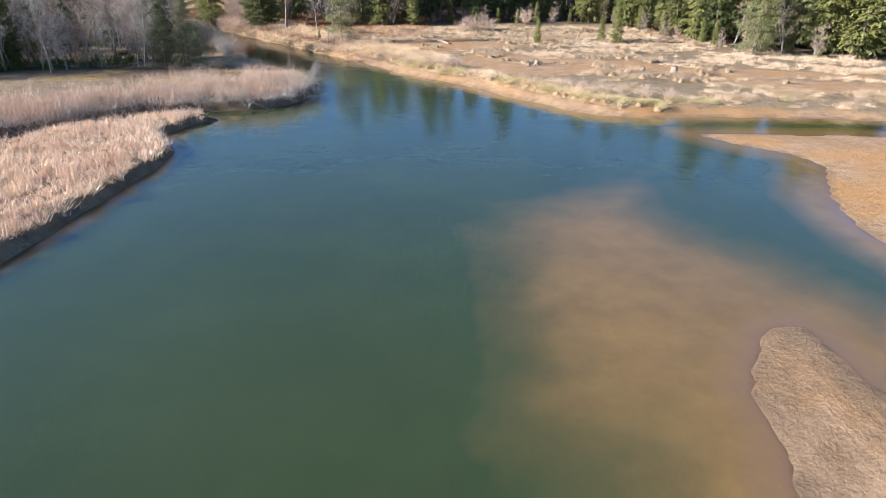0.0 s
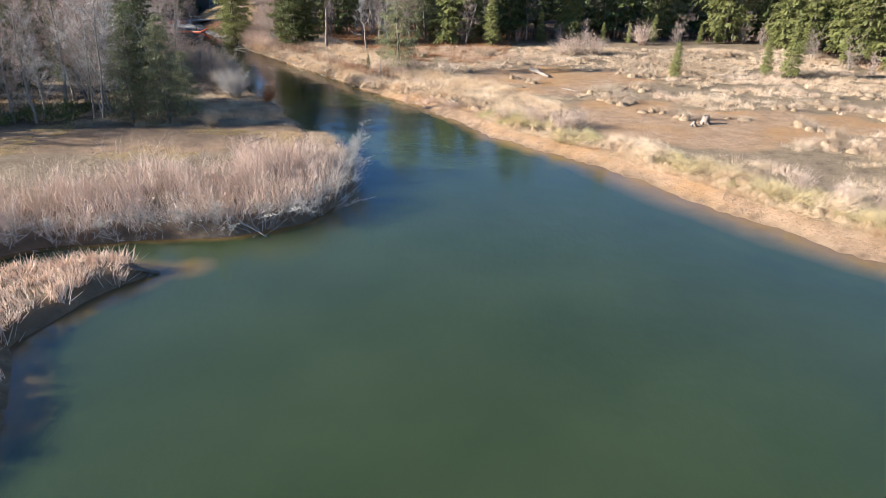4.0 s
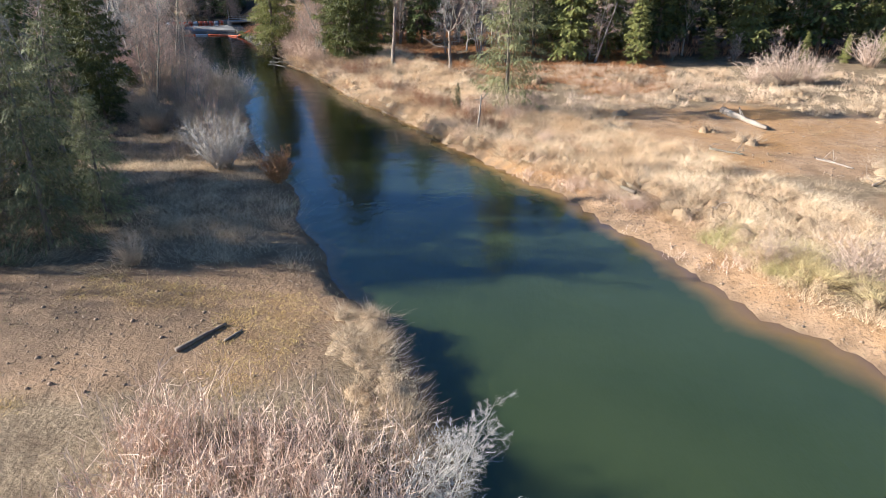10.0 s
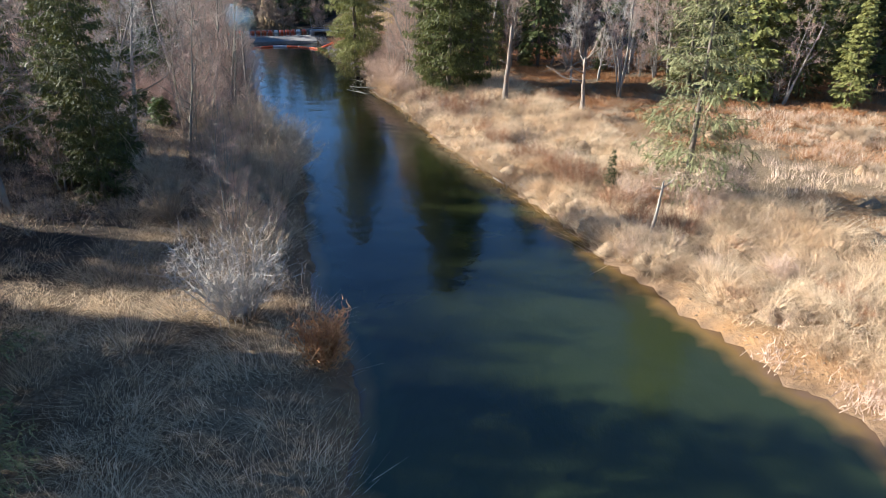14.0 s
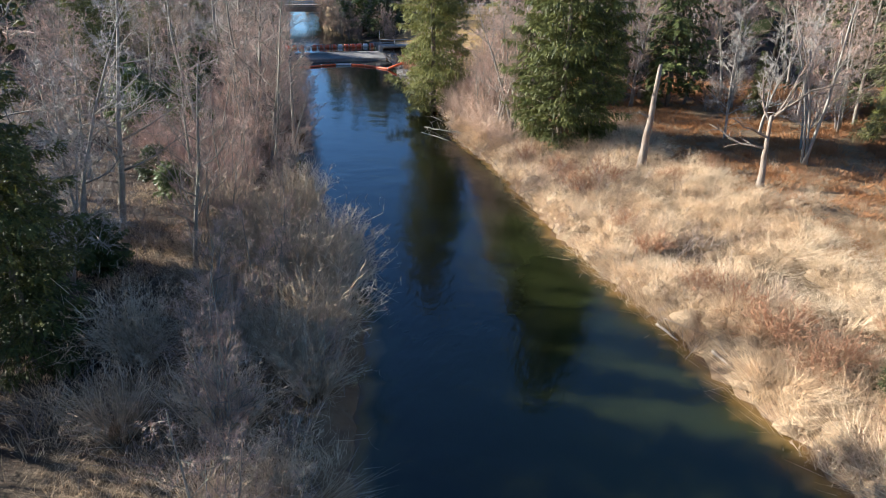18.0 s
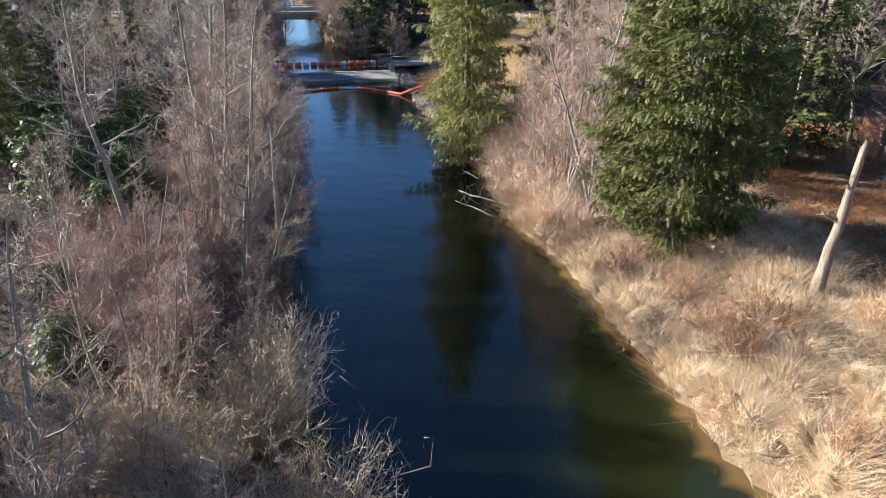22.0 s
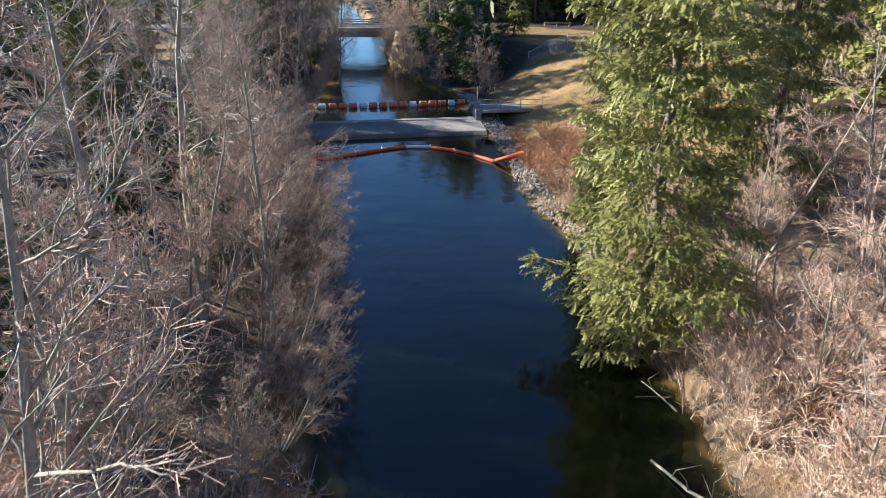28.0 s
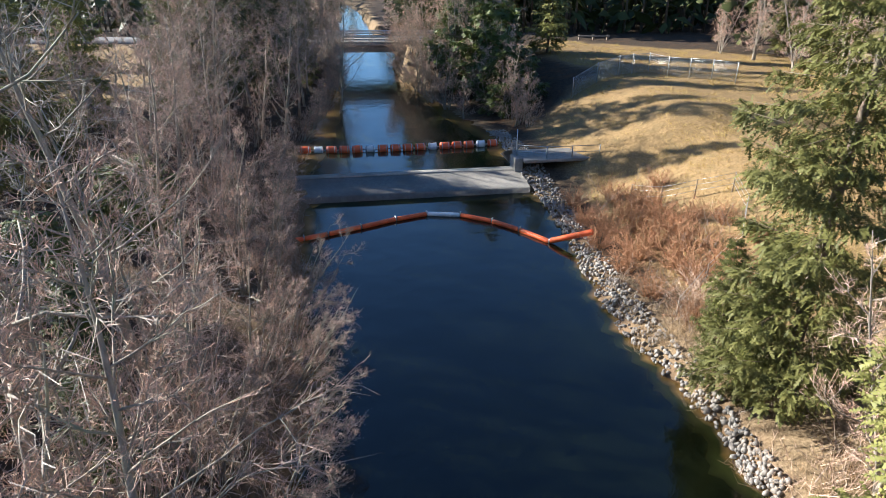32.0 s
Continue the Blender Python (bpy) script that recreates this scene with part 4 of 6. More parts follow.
for x, y, s in ((-63.5, 270, 0.6), (-58, 262, 0.7), (-68, 276, 0.6)):
    grow(CEDAR, "cedar_tree", x, y, "green cedar behind the wire fence", size=s)


# the rest of the woods, in the plan's two forests
def scatter(poly, box, gap, seed, keep=None):
    r = np.random.default_rng(seed)
    x = np.arange(box[0], box[2], gap)
    y = np.arange(box[1], box[3], gap)
    gx, gy = np.meshgrid(x, y)
    gx = gx.ravel() + r.uniform(-0.42, 0.42, gx.size) * gap
    gy = gy.ravel() + r.uniform(-0.42, 0.42, gy.size) * gap
    ok = inside(poly, gx, gy)
    if keep is not None:
        ok &= keep(gx, gy)
    return gx[ok], gy[ok]


def road_free(x, y):
    lot = inside(LOT, x, y)
    return (gap_to(ROAD, x, y, False) > 6.5) & ~inside(CLEARING, x, y) & ~lot


fx, fy = scatter(LEFT_FOREST, (-165, 90, -40, 262), 6.3, 3, lambda x, y: road_free(x, y) & (gap_to(LEFT_FOREST, x, y) < 31))
mx, my = scatter(LEFT_FOREST, (-110, 90, -44, 150), 4.4, 13, lambda x, y: gap_to(LEFT_FOREST, x, y) < 12)
fx, fy = np.concatenate([fx, mx]), np.concatenate([fy, my])
glade = (np.hypot(fx + 72.5, fy - 165.5) > 7.0) & ~((fy > 140) & (fy < 182) & (np.random.default_rng(6).uniform(size=len(fx)) < np.where((fy > 147) & (fy < 172), 0.65, 0.4)))
glade &= ~((fx > -54.5) & (fy > 123) & (fy < 143))
fx, fy = fx[glade], fy[glade]
r = np.random.default_rng(5)
for x, y in zip(fx, fy):
    k, s = r.uniform(), r.uniform(0.75, 1.15)
    if y > 146:
        s, k = 0.62 + 0.35 * (s - 0.75), k * 0.94
    if k < 0.6:
        grow(LOW if gap_to(LEFT_FOREST, np.array(x), np.array(y)) > 9 else (GREY_ALDER if y < 146 and r.uniform() < 0.6 else BARE), "alder_tree", x, y, L_BARE, size=s)
    elif k < 0.78:
        grow(CLUMP, "alder_clump", x, y, "many-stemmed leafless alder in the undergrowth", size=s)
    elif k < 0.88:
        grow(SNAGGY, "dead_tree", x, y, L_DEAD, size=s * 0.9)
    else:
        grow(FIR, "fir_tree", x, y, "dark green fir among bare alders", size=s * 0.55)
fx, fy = scatter(RIGHT_FOREST, (-60, 120, 110, 262), 6.0, 4, lambda x, y: road_free(x, y) & (gap_to(RIGHT_FOREST, x, y) < 17) & (gap_to(RIGHT_FOREST, x, y) > 1.0))
for x, y in zip(fx, fy):
    k, s = r.uniform(), r.uniform(0.85, 1.25)
    if -48 < x < -2 and y < 216:
        k = 0.76 + 0.24 * k
    if k < 0.34:
        grow(FIR, "fir_tree", x, y, L_FIR, size=s)
    elif k < 0.64:
        grow(CEDAR, "cedar_tree", x, y, L_CEDAR, size=s)
    elif k < 0.76:
        grow(SPRUCE, "spruce_tree", x, y, L_SPRUCE, size=s)
    elif k < 0.9:
        grow(BARE, "alder_tree", x, y, L_BARE, size=s)
    else:
        grow(TALL, "birch_tree", x, y, L_BIRCH, size=s)
r = np.random.default_rng(17)
edge = np.array(RIGHT_FOREST[1:14], float)
seg = np.concatenate([[0], np.cumsum(np.hypot(*np.diff(edge, axis=0).T))])
for q in np.arange(4, seg[-1], 4.6):
    x, y = np.interp(q, seg, edge[:, 0]) + r.uniform(-1.5, 1.5), np.interp(q, seg, edge[:, 1]) - r.uniform(0.2, 2.5)
    if r.uniform() < 0.5:
        grow(CLUMP, "alder_clump", x, y, "pinkish leafless thicket tree at the forest edge", size=r.uniform(0.35, 0.75))
    else:
        grow(CEDAR, "young_cedar", x, y, "young yellow-green cedar at the forest edge", size=r.uniform(0.16, 0.4))
for x, y, s in ((-106.9, 202, 0.42), (-110.8, 200.4, 0.52), (-100.4, 192.3, 0.36), (-130, 213.5, 0.62), (-134.5, 221.5, 0.5), (-127, 206.5, 0.6), (-142, 219, 0.6), (-160.7, 226, 0.6), (-86.8, 169.7, 0.55), (-91.5, 175.5, 0.5),
                (-112.5, 216.5, 0.52), (-117.5, 222.5, 0.55), (-119.5, 231.5, 0.58), (-123.5, 240.5, 0.6), (-116.5, 211.5, 0.6), (-122.5, 246, 0.55), (-118, 204, 0.55)):
    grow(NEAR_DARK, "fir_tree", x, y, "dark fir behind the bare alders of the shaded bank", size=s)
# bushes from (-78.5, 172.4) to (-58.5, 145) are added to darken the wood
for x, y, s in ((-72.9, 167.5, 1.0), (-75.4, 165.6, 1.1), (-71.2, 164.6, 0.8), (-62.6, 154.6, 0.6), (-66.6, 157.2, 0.6), (-78.5, 172.4, 1.0), (-82.5, 178.4, 1.1), (-88.5, 186, 1.0), (-93.5, 192.5, 1.1), (-84.5, 171.5, 1.2), (-58.5, 145, 0.7), (-79.5, 168, 1.2), (-97, 200, 1.2)):
    grow(HOLLY, "holly_bush", x, y, "dark glossy evergreen bush under the bare trees", "shrub", size=s)
r = np.random.default_rng(78)
for px, py in ((-68.5, 178.2), (-70.5, 181.0), (-72.3, 183.2), (-74.2, 186.0), (-76.0, 188.6), (-78.2, 191.8), (-80.3, 194.8), (-82.6, 197.6), (-85.0, 200.6), (-64.5, 172.4), (-61.0, 167.0)):
    grow(CLUMP, "leaning_alder", px - 0.9, py - 0.5, "leafless alder leaning far out over the water", size=r.uniform(0.5, 0.72), tilt=(0, r.uniform(20, 34)), turn=r.uniform(5, 60))
# tall firs added to throw shadow stripes on the slope across the river
for x, y, s in ((-117.5, 233.5, 1.0), (-121.5, 239.5, 1.1), (-126.0, 246.0, 1.05), (-113.8, 223.5, 0.9), (-130.5, 238.0, 1.1), (-122.0, 228.5, 1.0)):
    grow(FIR, "fir_tree", x, y, "tall dark fir added above the pool to shade the slope", size=s)
for x, y, s in ((-105.4, 224.8, 0.55), (-107.8, 229.2, 0.6), (-110.4, 234.0, 0.6), (-113.4, 238.8, 0.6), (-116.8, 243.2, 0.65), (-120.2, 247.8, 0.65), (-123.6, 252.4, 0.7), (-103.4, 219.4, 0.5), (-101.2, 215.6, 0.5), (-98.4, 210.8, 0.5), (-106.0, 219.0, 0.6)):
    grow(CLUMP, "alder_clump", x, y, "dark leafless bush leaning over the shaded pool", size=s, tilt=(0, 14), turn=30)
for x, y, s in ((-110.0, 256.6, 1.0), (-113.0, 262.0, 1.1), (-108.6, 252.0, 0.9), (-104.0, 246.8, 0.85), (-100.6, 244.4, 0.8), (-116.0, 262.6, 0.8), (-114.4, 260.2, 0.7), (-118.6, 265.6, 0.8), (-96.6, 241.0, 0.55)):
    grow(CLUMP, "alder_clump", x, y, "round pinkish leafless bush beside the bridge", size=s)
for x, y, s in ((-115.2, 259.6, 0.75), (-117.2, 263.0, 0.75), (-119.6, 266.6, 0.8), (-112.4, 255.8, 0.7), (-109.2, 252.4, 0.6)):
    grow(CLUMP, "alder_clump", x, y, "leafless bush leaning over the pool beside the bridge", size=s, tilt=(0, 24), turn=215)
for x, y, s in ((-125.5, 281.5, 0.9), (-130.0, 287.5, 1.0), (-135.0, 294.0, 1.0), (-141.0, 302.0, 1.1), (-122.5, 285.0, 1.0), (-146.0, 280.5, 0.9), (-151.5, 288.5, 1.0), (-157.5, 296.5, 1.0), (-149.0, 274.5, 1.0)):
    grow(FIR, "fir_tree", x, y, "dark fir on the river bank past the bridge", size=s)
# above the weir, both banks
for x, y, s in ((-98, 247.5, 0.75), (-101.5, 251, 0.9), (-95.5, 246, 0.6), (-106, 256.5, 0.85), (-103, 254, 0.8), (-92, 241.5, 0.5), (-110, 262, 0.8), (-89.5, 239.5, 0.42), (-94, 243.5, 0.6), (-97, 251, 0.8)):
    grow(CLUMP, "alder_clump", x, y, "bushy leafless alder above the dark pool", size=s * 1.75)
for x, y, s in ((-96.5, 248.5, 2.4), (-101, 253.5, 2.6), (-92.5, 243.8, 1.6), (-106.5, 259.5, 2.2)):
    grow(HOLLY, "ivy_tree", x, y, "bushy tree overgrown with dark ivy", size=s)
for x, y, s in ((-91, 241.2, 0.7), (-93.4, 245.6, 0.9), (-99.5, 250.6, 1.1), (-88.2, 238.6, 0.55), (-103.8, 258, 1.0), (-96, 250.8, 1.0)):
    grow(CLUMP, "alder_clump", x, y, "dense dark pinkish bush above the pool", size=s)
for x, y, s in ((-98.5, 253.5, 0.8), (-104, 261, 0.85), (-95, 262, 0.75)):
    grow(CEDAR, "cedar_tree", x, y, "ivy-green cedar behind the bare bushes", size=s)
for x, y, s in ((-108, 226, 0.8), (-111, 231, 0.9), (-114.5, 236, 0.8), (-118, 241, 0.9), (-122, 247, 0.85), (-117, 233, 0.9), (-107, 221, 0.7), (-125.5, 251, 0.8), (-113, 226, 0.9), (-104.6, 221, 0.8), (-101.5, 210.0, 0.8), (-104, 213.5, 0.9), (-107.5, 217, 0.9), (-99.2, 206.6, 0.7), (-110, 236.5, 0.8), (-115, 244, 0.85), (-120.5, 251, 0.9), (-121, 238, 1.0), (-116, 229, 0.95), (-109, 216, 0.8), (-124, 256, 0.8)):
    grow(BARE, "alder_tree", x, y, "leafless alder leaning over the dark pool", size=s)


def far_woods():
    """Woods past the forest edge, all round, as one mass of simple firs and alders."""
    r = np.random.default_rng(21)
    n = 3800
    x, y = r.uniform(-280, 210, n), r.uniform(40, 430, n)
    x, y = np.concatenate([x, r.uniform(-125, 10, 260)]), np.concatenate([y, r.uniform(284, 330, 260)])
    d_r, d_l = gap_to(RIGHT_FOREST, x, y), gap_to(LEFT_FOREST, x, y)
    ok = (inside(RIGHT_FOREST, x, y) & (d_r > 16)) | (inside(LEFT_FOREST, x, y) & (d_l > 28) & ~((y > 138) & (gap_to(LEFT, x, y, False) < 30))) | (y > 296) | ((x > 205) & (y > 60)) | ((x < -205) & (y > 60)) | ((y > 266) & (x < -40))
    ok &= (gap_to(UP_RIGHT, x, y, False) > 9) & (gap_to(UP_LEFT, x, y, False) > 9) & road_free(x, y) & ~inside(UPSTREAM, x, y)
    x, y = x[ok], y[ok]
    z = land(x, y)[0]
    base, way, ln, wd, dr = [], [], [], [], []
    trunks = []
    for i in range(len(x)):
        h = r.uniform(15, 25) if x[i] > -60 or y[i] > 262 else r.uniform(12, 18)
        trunks.append(tube([(x[i], y[i], z[i] - 0.5), (x[i], y[i], z[i] + h)], [0.25, 0.03], 4))
        m = 18
        u = r.uniform(0.08, 1, m)
        az = r.uniform(0, 6.28, m)
        R = 3.6 * (1 - u) ** 0.8 * r.uniform(0.4, 1.0, m) + 0.1
        base.append(np.stack([x[i] + 0.35 * R * np.cos(az), y[i] + 0.35 * R * np.sin(az), z[i] + u * h], 1))
        way.append(np.stack([np.cos(az), np.sin(az), r.uniform(-0.5, 0.1, m)], 1))
        ln.append(R + 0.8), wd.append(r.uniform(1.3, 2.6, m)), dr.append(r.uniform(0.1, 0.5, m))
    e = thing("far_woods", 0, 0, 0, "dark evergreen woods behind the marsh and the river", "woods", kind="stuff")
    a = part("trunks", mesh_of("far_trunks", *join(trunks), M_BARK_DARK), e)
    b = part("foliage", mesh_of("far_foliage", *sprays(np.concatenate(base), np.concatenate(way), np.concatenate(ln), np.concatenate(wd), np.concatenate(dr)), M_NEEDLE), e)
    tagged(a, kind="stuff"), tagged(b, kind="stuff")


far_woods()

# shrubs
for meshes, kind, label, places in (
        (RUSSET, "russet_shrub", "low russet shrub on the grassy bank", ((-21.5, 143.5, 1.0), (-19.2, 142.6, 1.0), (-23, 146, 1.1), (-18, 145.5, 0.9), (-20.5, 147.5, 1.1), (-24.8, 150.5, 1.0), (-32.9, 158.5, 1.0), (-34.8, 161.5, 0.9),
         (-38.2, 166.2, 1.1), (-40.5, 170.2, 1.0), (-74.5, 216, 1.0), (-72, 212.5, 1.1), (-76.5, 219.5, 1.0), (-74, 220.5, 1.1), (-78.2, 222.5, 0.9), (-69.5, 213.5, 1.2), (-71, 216, 1.1), (-68, 211.5, 1.2), (-75.5, 223, 1.0), (-67.5, 207.5, 1.0), (-70, 210, 1.0), (-72.8, 218.5, 1.0), (-33, 169.5, 0.9), (-30.5, 172, 0.9), (-27, 151.6, 1.2), (-25.6, 149.2, 1.1), (-30.2, 154.6, 1.0), (-28.4, 153.4, 1.1), (-37.2, 168.2, 1.3), (-39.6, 167.6, 1.0), (-43.8, 172.6, 1.1), (-74.8, 218, 1.3), (-71.8, 214.6, 1.3), (-70.2, 217.5, 1.2), (-73.4, 221.8, 1.1), (-71.6, 219.6, 1.2), (-68.8, 215.2, 1.2), (-67.0, 213.0, 1.1), (-69.4, 219.0, 0.9), (-66.2, 210.0, 1.2), (-72.6, 224.2, 0.9), (-65.6, 215.6, 0.9), (-67.6, 217.8, 0.9), (-64.4, 211.6, 1.0), (-50.5, 184.0, 1.2), (-52.6, 186.6, 1.3), (-49, 187.5, 1.3))),
        (PINK, "pale_shrub", "pale leafless willow scrub on the marsh bank", ((0.5, 116, 0.9), (2.8, 113.5, 0.85), (5, 114.8, 0.8), (22, 91.5, 0.75), (24.5, 90.2, 0.8), (27, 89.2, 0.7), (30, 88.5, 0.7), (19.8, 94, 0.7), (12.7, 167.5, 1.5), (15.5, 168, 1.2),
         (9.5, 167, 1.1), (-14.5, 138.5, 0.5), (-3, 117.5, 0.6), (26.6, 179, 1.6), (-21.8, 139.8, 0.5), (33, 87.5, 0.6), (-18.6, 147.4, 0.95), (-16.9, 148.6, 0.9), (-20.6, 149.4, 0.9), (-16.2, 150.8, 0.95), (-22.0, 147.0, 0.7), (-17.6, 145.2, 0.7), (-54.2, 190.0, 1.3), (-51.8, 189.2, 1.5), (-55.5, 188, 1.0), (-52.4, 183.2, 1.0), (-50.2, 180.2, 1.0), (-48.6, 178.2, 0.9), (-54.6, 185.4, 1.0), (-50.8, 182.4, 1.2), (-53.2, 188.4, 1.3), (-56.8, 191.2, 1.1), (-58.4, 193.6, 1.0), (-47.2, 176.6, 0.9), (-67.5, 208.5, 0.8))),
        (SHRUB, "willow_shrub", "tangled tan leafless willow near the water", ((-44.9, 144.2, 1.3), (-46.6, 147.2, 1.3), (-43.2, 140.6, 1.0), (-49.5, 152, 1.3), (-47.5, 150, 1.1), (-41.5, 136, 0.8), (-55, 157.5, 1.2), (-34.5, 111.5, 0.6), (-39.5, 131.5, 0.9), (-42, 133.8, 0.9), (-44.6, 137.5, 1.1), (-47.4, 141.2, 1.2), (-50.5, 145.3, 1.3), (-45.2, 141.8, 1.1), (-48.8, 147.6, 1.3), (-52.6, 150.2, 1.2), (-47.8, 136, 1.0), (-50.6, 139.6, 1.1), (-53.3, 154.2, 1.3), (-56.2, 151.4, 1.3)))):
    for x, y, s in places:
        grow(meshes, kind, x, y, label, "shrub", s)
grow(GREY_SHRUB, "grey_shrub", -37.6, 127.4, "rounded grey leafless willow near the water", "shrub", 1.35)
PALE_PINK = [shrub_meshes("pale_pink", 101, h=3.0, spread=2.2, stems=110, twigs=18, r0=0.018, twig_r=0.009, mat=M_TWIG)]
for x, y, s in ((-68.1, 162.7, 1.2), (-65.6, 161.0, 1.2), (-64.6, 163.4, 1.2), (-67.2, 159.0, 1.3), (-70.5, 161.5, 1.3), (-62.5, 159.5, 1.1), (-72.9, 171.9, 1.3), (-70.2, 170.4, 1.2), (-59.8, 156.6, 1.2), (-63.4, 156.8, 1.2)):
    grow(PALE_PINK, "pink_shrub", x, y, "sunlit pinkish leafless shrub on the wooded bank", "shrub", s)
r = np.random.default_rng(80)
belt = np.array(RIGHT[14:19], float)
run = np.concatenate([[0], np.cumsum(np.hypot(*np.diff(belt, axis=0).T))])
for q in np.arange(2, run[-1], 1.5):
    off = r.uniform(0.9, 9.0)
    x, y = np.interp(q, run, belt[:, 0]) + 0.8 * off, np.interp(q, run, belt[:, 1]) + 0.6 * off
    if r.uniform() < 0.55:
        grow(PINK, "pale_shrub", x, y, "low tan leafless shrub among the tussocks", "shrub", r.uniform(0.25, 0.5))
    else:
        grow(RUSSET, "russet_shrub", x, y, "low russet shrub among the tussocks", "shrub", r.uniform(0.5, 0.85))
RUST = [shrub_meshes("rust_0", 99, h=2.0, spread=0.75, stems=70, twigs=18, upright=1.6, mat=M_FERN, r0=0.02, twig_r=0.02)]
grow(RUST, "rust_shrub", -32.5, 125.2, "upright rust-red shrub at the water's edge", "shrub", 1.1)
for x, y, s, lean in ((-17.2, 97.4, 0.36, 16), (-17.6, 99.6, 0.27, 24), (-17.4, 95.6, 0.22, 34)):
    grow(GREY_ALDER, "leaning_bush", x, y, "bare pale bush leaning out over the water", "shrub", s, tilt=(0, lean), turn=0)


r = np.random.default_rng(79)
rim_line = np.array(LEFT[3:12], float)
run = np.concatenate([[0], np.cumsum(np.hypot(*np.diff(rim_line, axis=0).T))])
for q in np.arange(3, run[-1], 2.6):
    px, py = np.interp(q, run, rim_line[:, 0]), np.interp(q, run, rim_line[:, 1])
    dx, dy = np.interp(q + 0.5, run, rim_line[:, 0]) - px, np.interp(q + 0.5, run, rim_line[:, 1]) - py
    away = math.degrees(math.atan2(-dx, dy)) + r.uniform(-35, 35)
    back = r.uniform(0.9, 1.8)
    grow(GREY_ALDER, "crooked_bush", px - back * math.cos(radians(away)), py - back * math.sin(radians(away)), "crooked grey bush hanging over the cut bank", "shrub", r.uniform(0.16, 0.27), tilt=(0, r.uniform(30, 62)), turn=away)


# ---- grass, reeds and brush ----
def tussocks(name, x, y, blades_each, height, width, spread, mat, label, category, seed, lean=0.35, mound=None, radial=0.3):
    """Tufts of blades; with a mound, each tuft sits on a matted hump."""
    r = np.random.default_rng(seed)
    z = land(x, y)[0]
    n = len(x)
    k = n * blades_each
    rad = spread * r.uniform(0.6, 1.4, n)
    tall = height * r.uniform(0.5, 1.35, n)
    hh, sp = np.repeat(tall, blades_each), np.repeat(rad, blades_each)
    off = r.normal(size=(k, 2)) * sp[:, None]
    far = np.linalg.norm(off, axis=1) / sp
    bx, by = np.repeat(x, blades_each) + off[:, 0], np.repeat(y, blades_each) + off[:, 1]
    bz = np.repeat(z, blades_each) - 0.05
    if mound:
        bz = bz + np.repeat(tall, blades_each) * mound * np.clip(1 - (far / 2.2) ** 2, 0, 1)
    out = np.concatenate([off / sp[:, None], np.zeros((k, 1))], 1)
    tilt = np.repeat(r.normal(scale=lean * 0.6, size=(n, 2)), blades_each, 0)
    ln = (out * lean * radial + np.concatenate([tilt, np.zeros((k, 1))], 1)) * hh[:, None] + r.normal(scale=0.45 * lean, size=(k, 3)) * hh[:, None] * np.array([1, 1, 0])
    pieces = [blades(np.stack([bx, by, bz], 1), ln, hh * r.uniform(0.4, 1.0, k), width * r.uniform(0.6, 1.4, k))]
    me = mesh_of(name, *pieces[0], mat)
    if mound:
        ring = 8
        ang = np.arange(ring) * 2 * np.pi / ring
        lay = [(1.35, -0.08), (1.05, 0.42), (0.6, 0.8)]
        v = np.zeros((n, 3 * ring + 1, 3))
        for q, (rr, zz) in enumerate(lay):
            jit = r.uniform(0.75, 1.2, (n, ring)) * rad[:, None] * rr
            v[:, q * ring:(q + 1) * ring, 0] = x[:, None] + np.cos(ang) * jit
            v[:, q * ring:(q + 1) * ring, 1] = y[:, None] + np.sin(ang) * jit
            v[:, q * ring:(q + 1) * ring, 2] = z[:, None] + tall[:, None] * mound * zz * r.uniform(0.8, 1.15, (n, ring)) - 0.03
        v[:, -1] = np.stack([x, y, z + tall * mound], 1)
        t = []
        for q in range(2):
            for j in range(ring):
                a, b = q * ring + j, q * ring + (j + 1) % ring
                t += [(a, b, b + ring), (a, b + ring, a + ring)]
        t += [(2 * ring + j, 2 * ring + (j + 1) % ring, 3 * ring) for j in range(ring)]
        t = (np.arange(n)[:, None, None] * (3 * ring + 1) + np.array(t)[None]).reshape(-1, 3)
        tagged(new(name + "_humps", mesh_of(name + "_humps", v.reshape(-1, 3), t, M_MOUND, True)), "matted humps of old dry grass", category, kind="stuff")
    return tagged(new(name, me), label, category, kind="stuff")


r = np.random.default_rng(31)
n = 36000
x, y = r.uniform(-70, 100, n), r.uniform(76, 215, n)
z, mud, litter, lawn, wet_shade, dry = land(x, y)
d_r = gap_to(RIGHT, x, y, False)
side = d_r < gap_to(LEFT, x, y, False)
clumpy = wobble(x, y, 5, 41) + 0.9 * wobble(x, y, 1.7, 42)
ok = dry & side & ~((y > 174) & (d_r > 10)) & (mud < 0.35) & (z > 0.45 - 0.25 * step(y, 115, 130)) & (litter < 0.6) & (lawn < 0.5) & ~inside(SPIT, x, y) & (clumpy + r.uniform(-0.4, 0.4, n) > np.where(y < 142, 0.15, -0.2)) & (d_r > np.interp(y, [80, 126, 140], [3.2, 3.2, 0.3]))
near = d_r < 28
hump = ok & (d_r < 22)
more = np.random.default_rng(32)
hx, hy = np.concatenate([x[hump] + more.normal(scale=0.5, size=hump.sum()) for _ in range(3)]), np.concatenate([y[hump] + more.normal(scale=0.5, size=hump.sum()) for _ in range(3)])
wet = inside(RIVER, hx, hy)
hx, hy = hx[~wet], hy[~wet]
tall = wobble(hx, hy, 2.4, 45) + 0.5 * wobble(hx, hy, 0.9, 46)
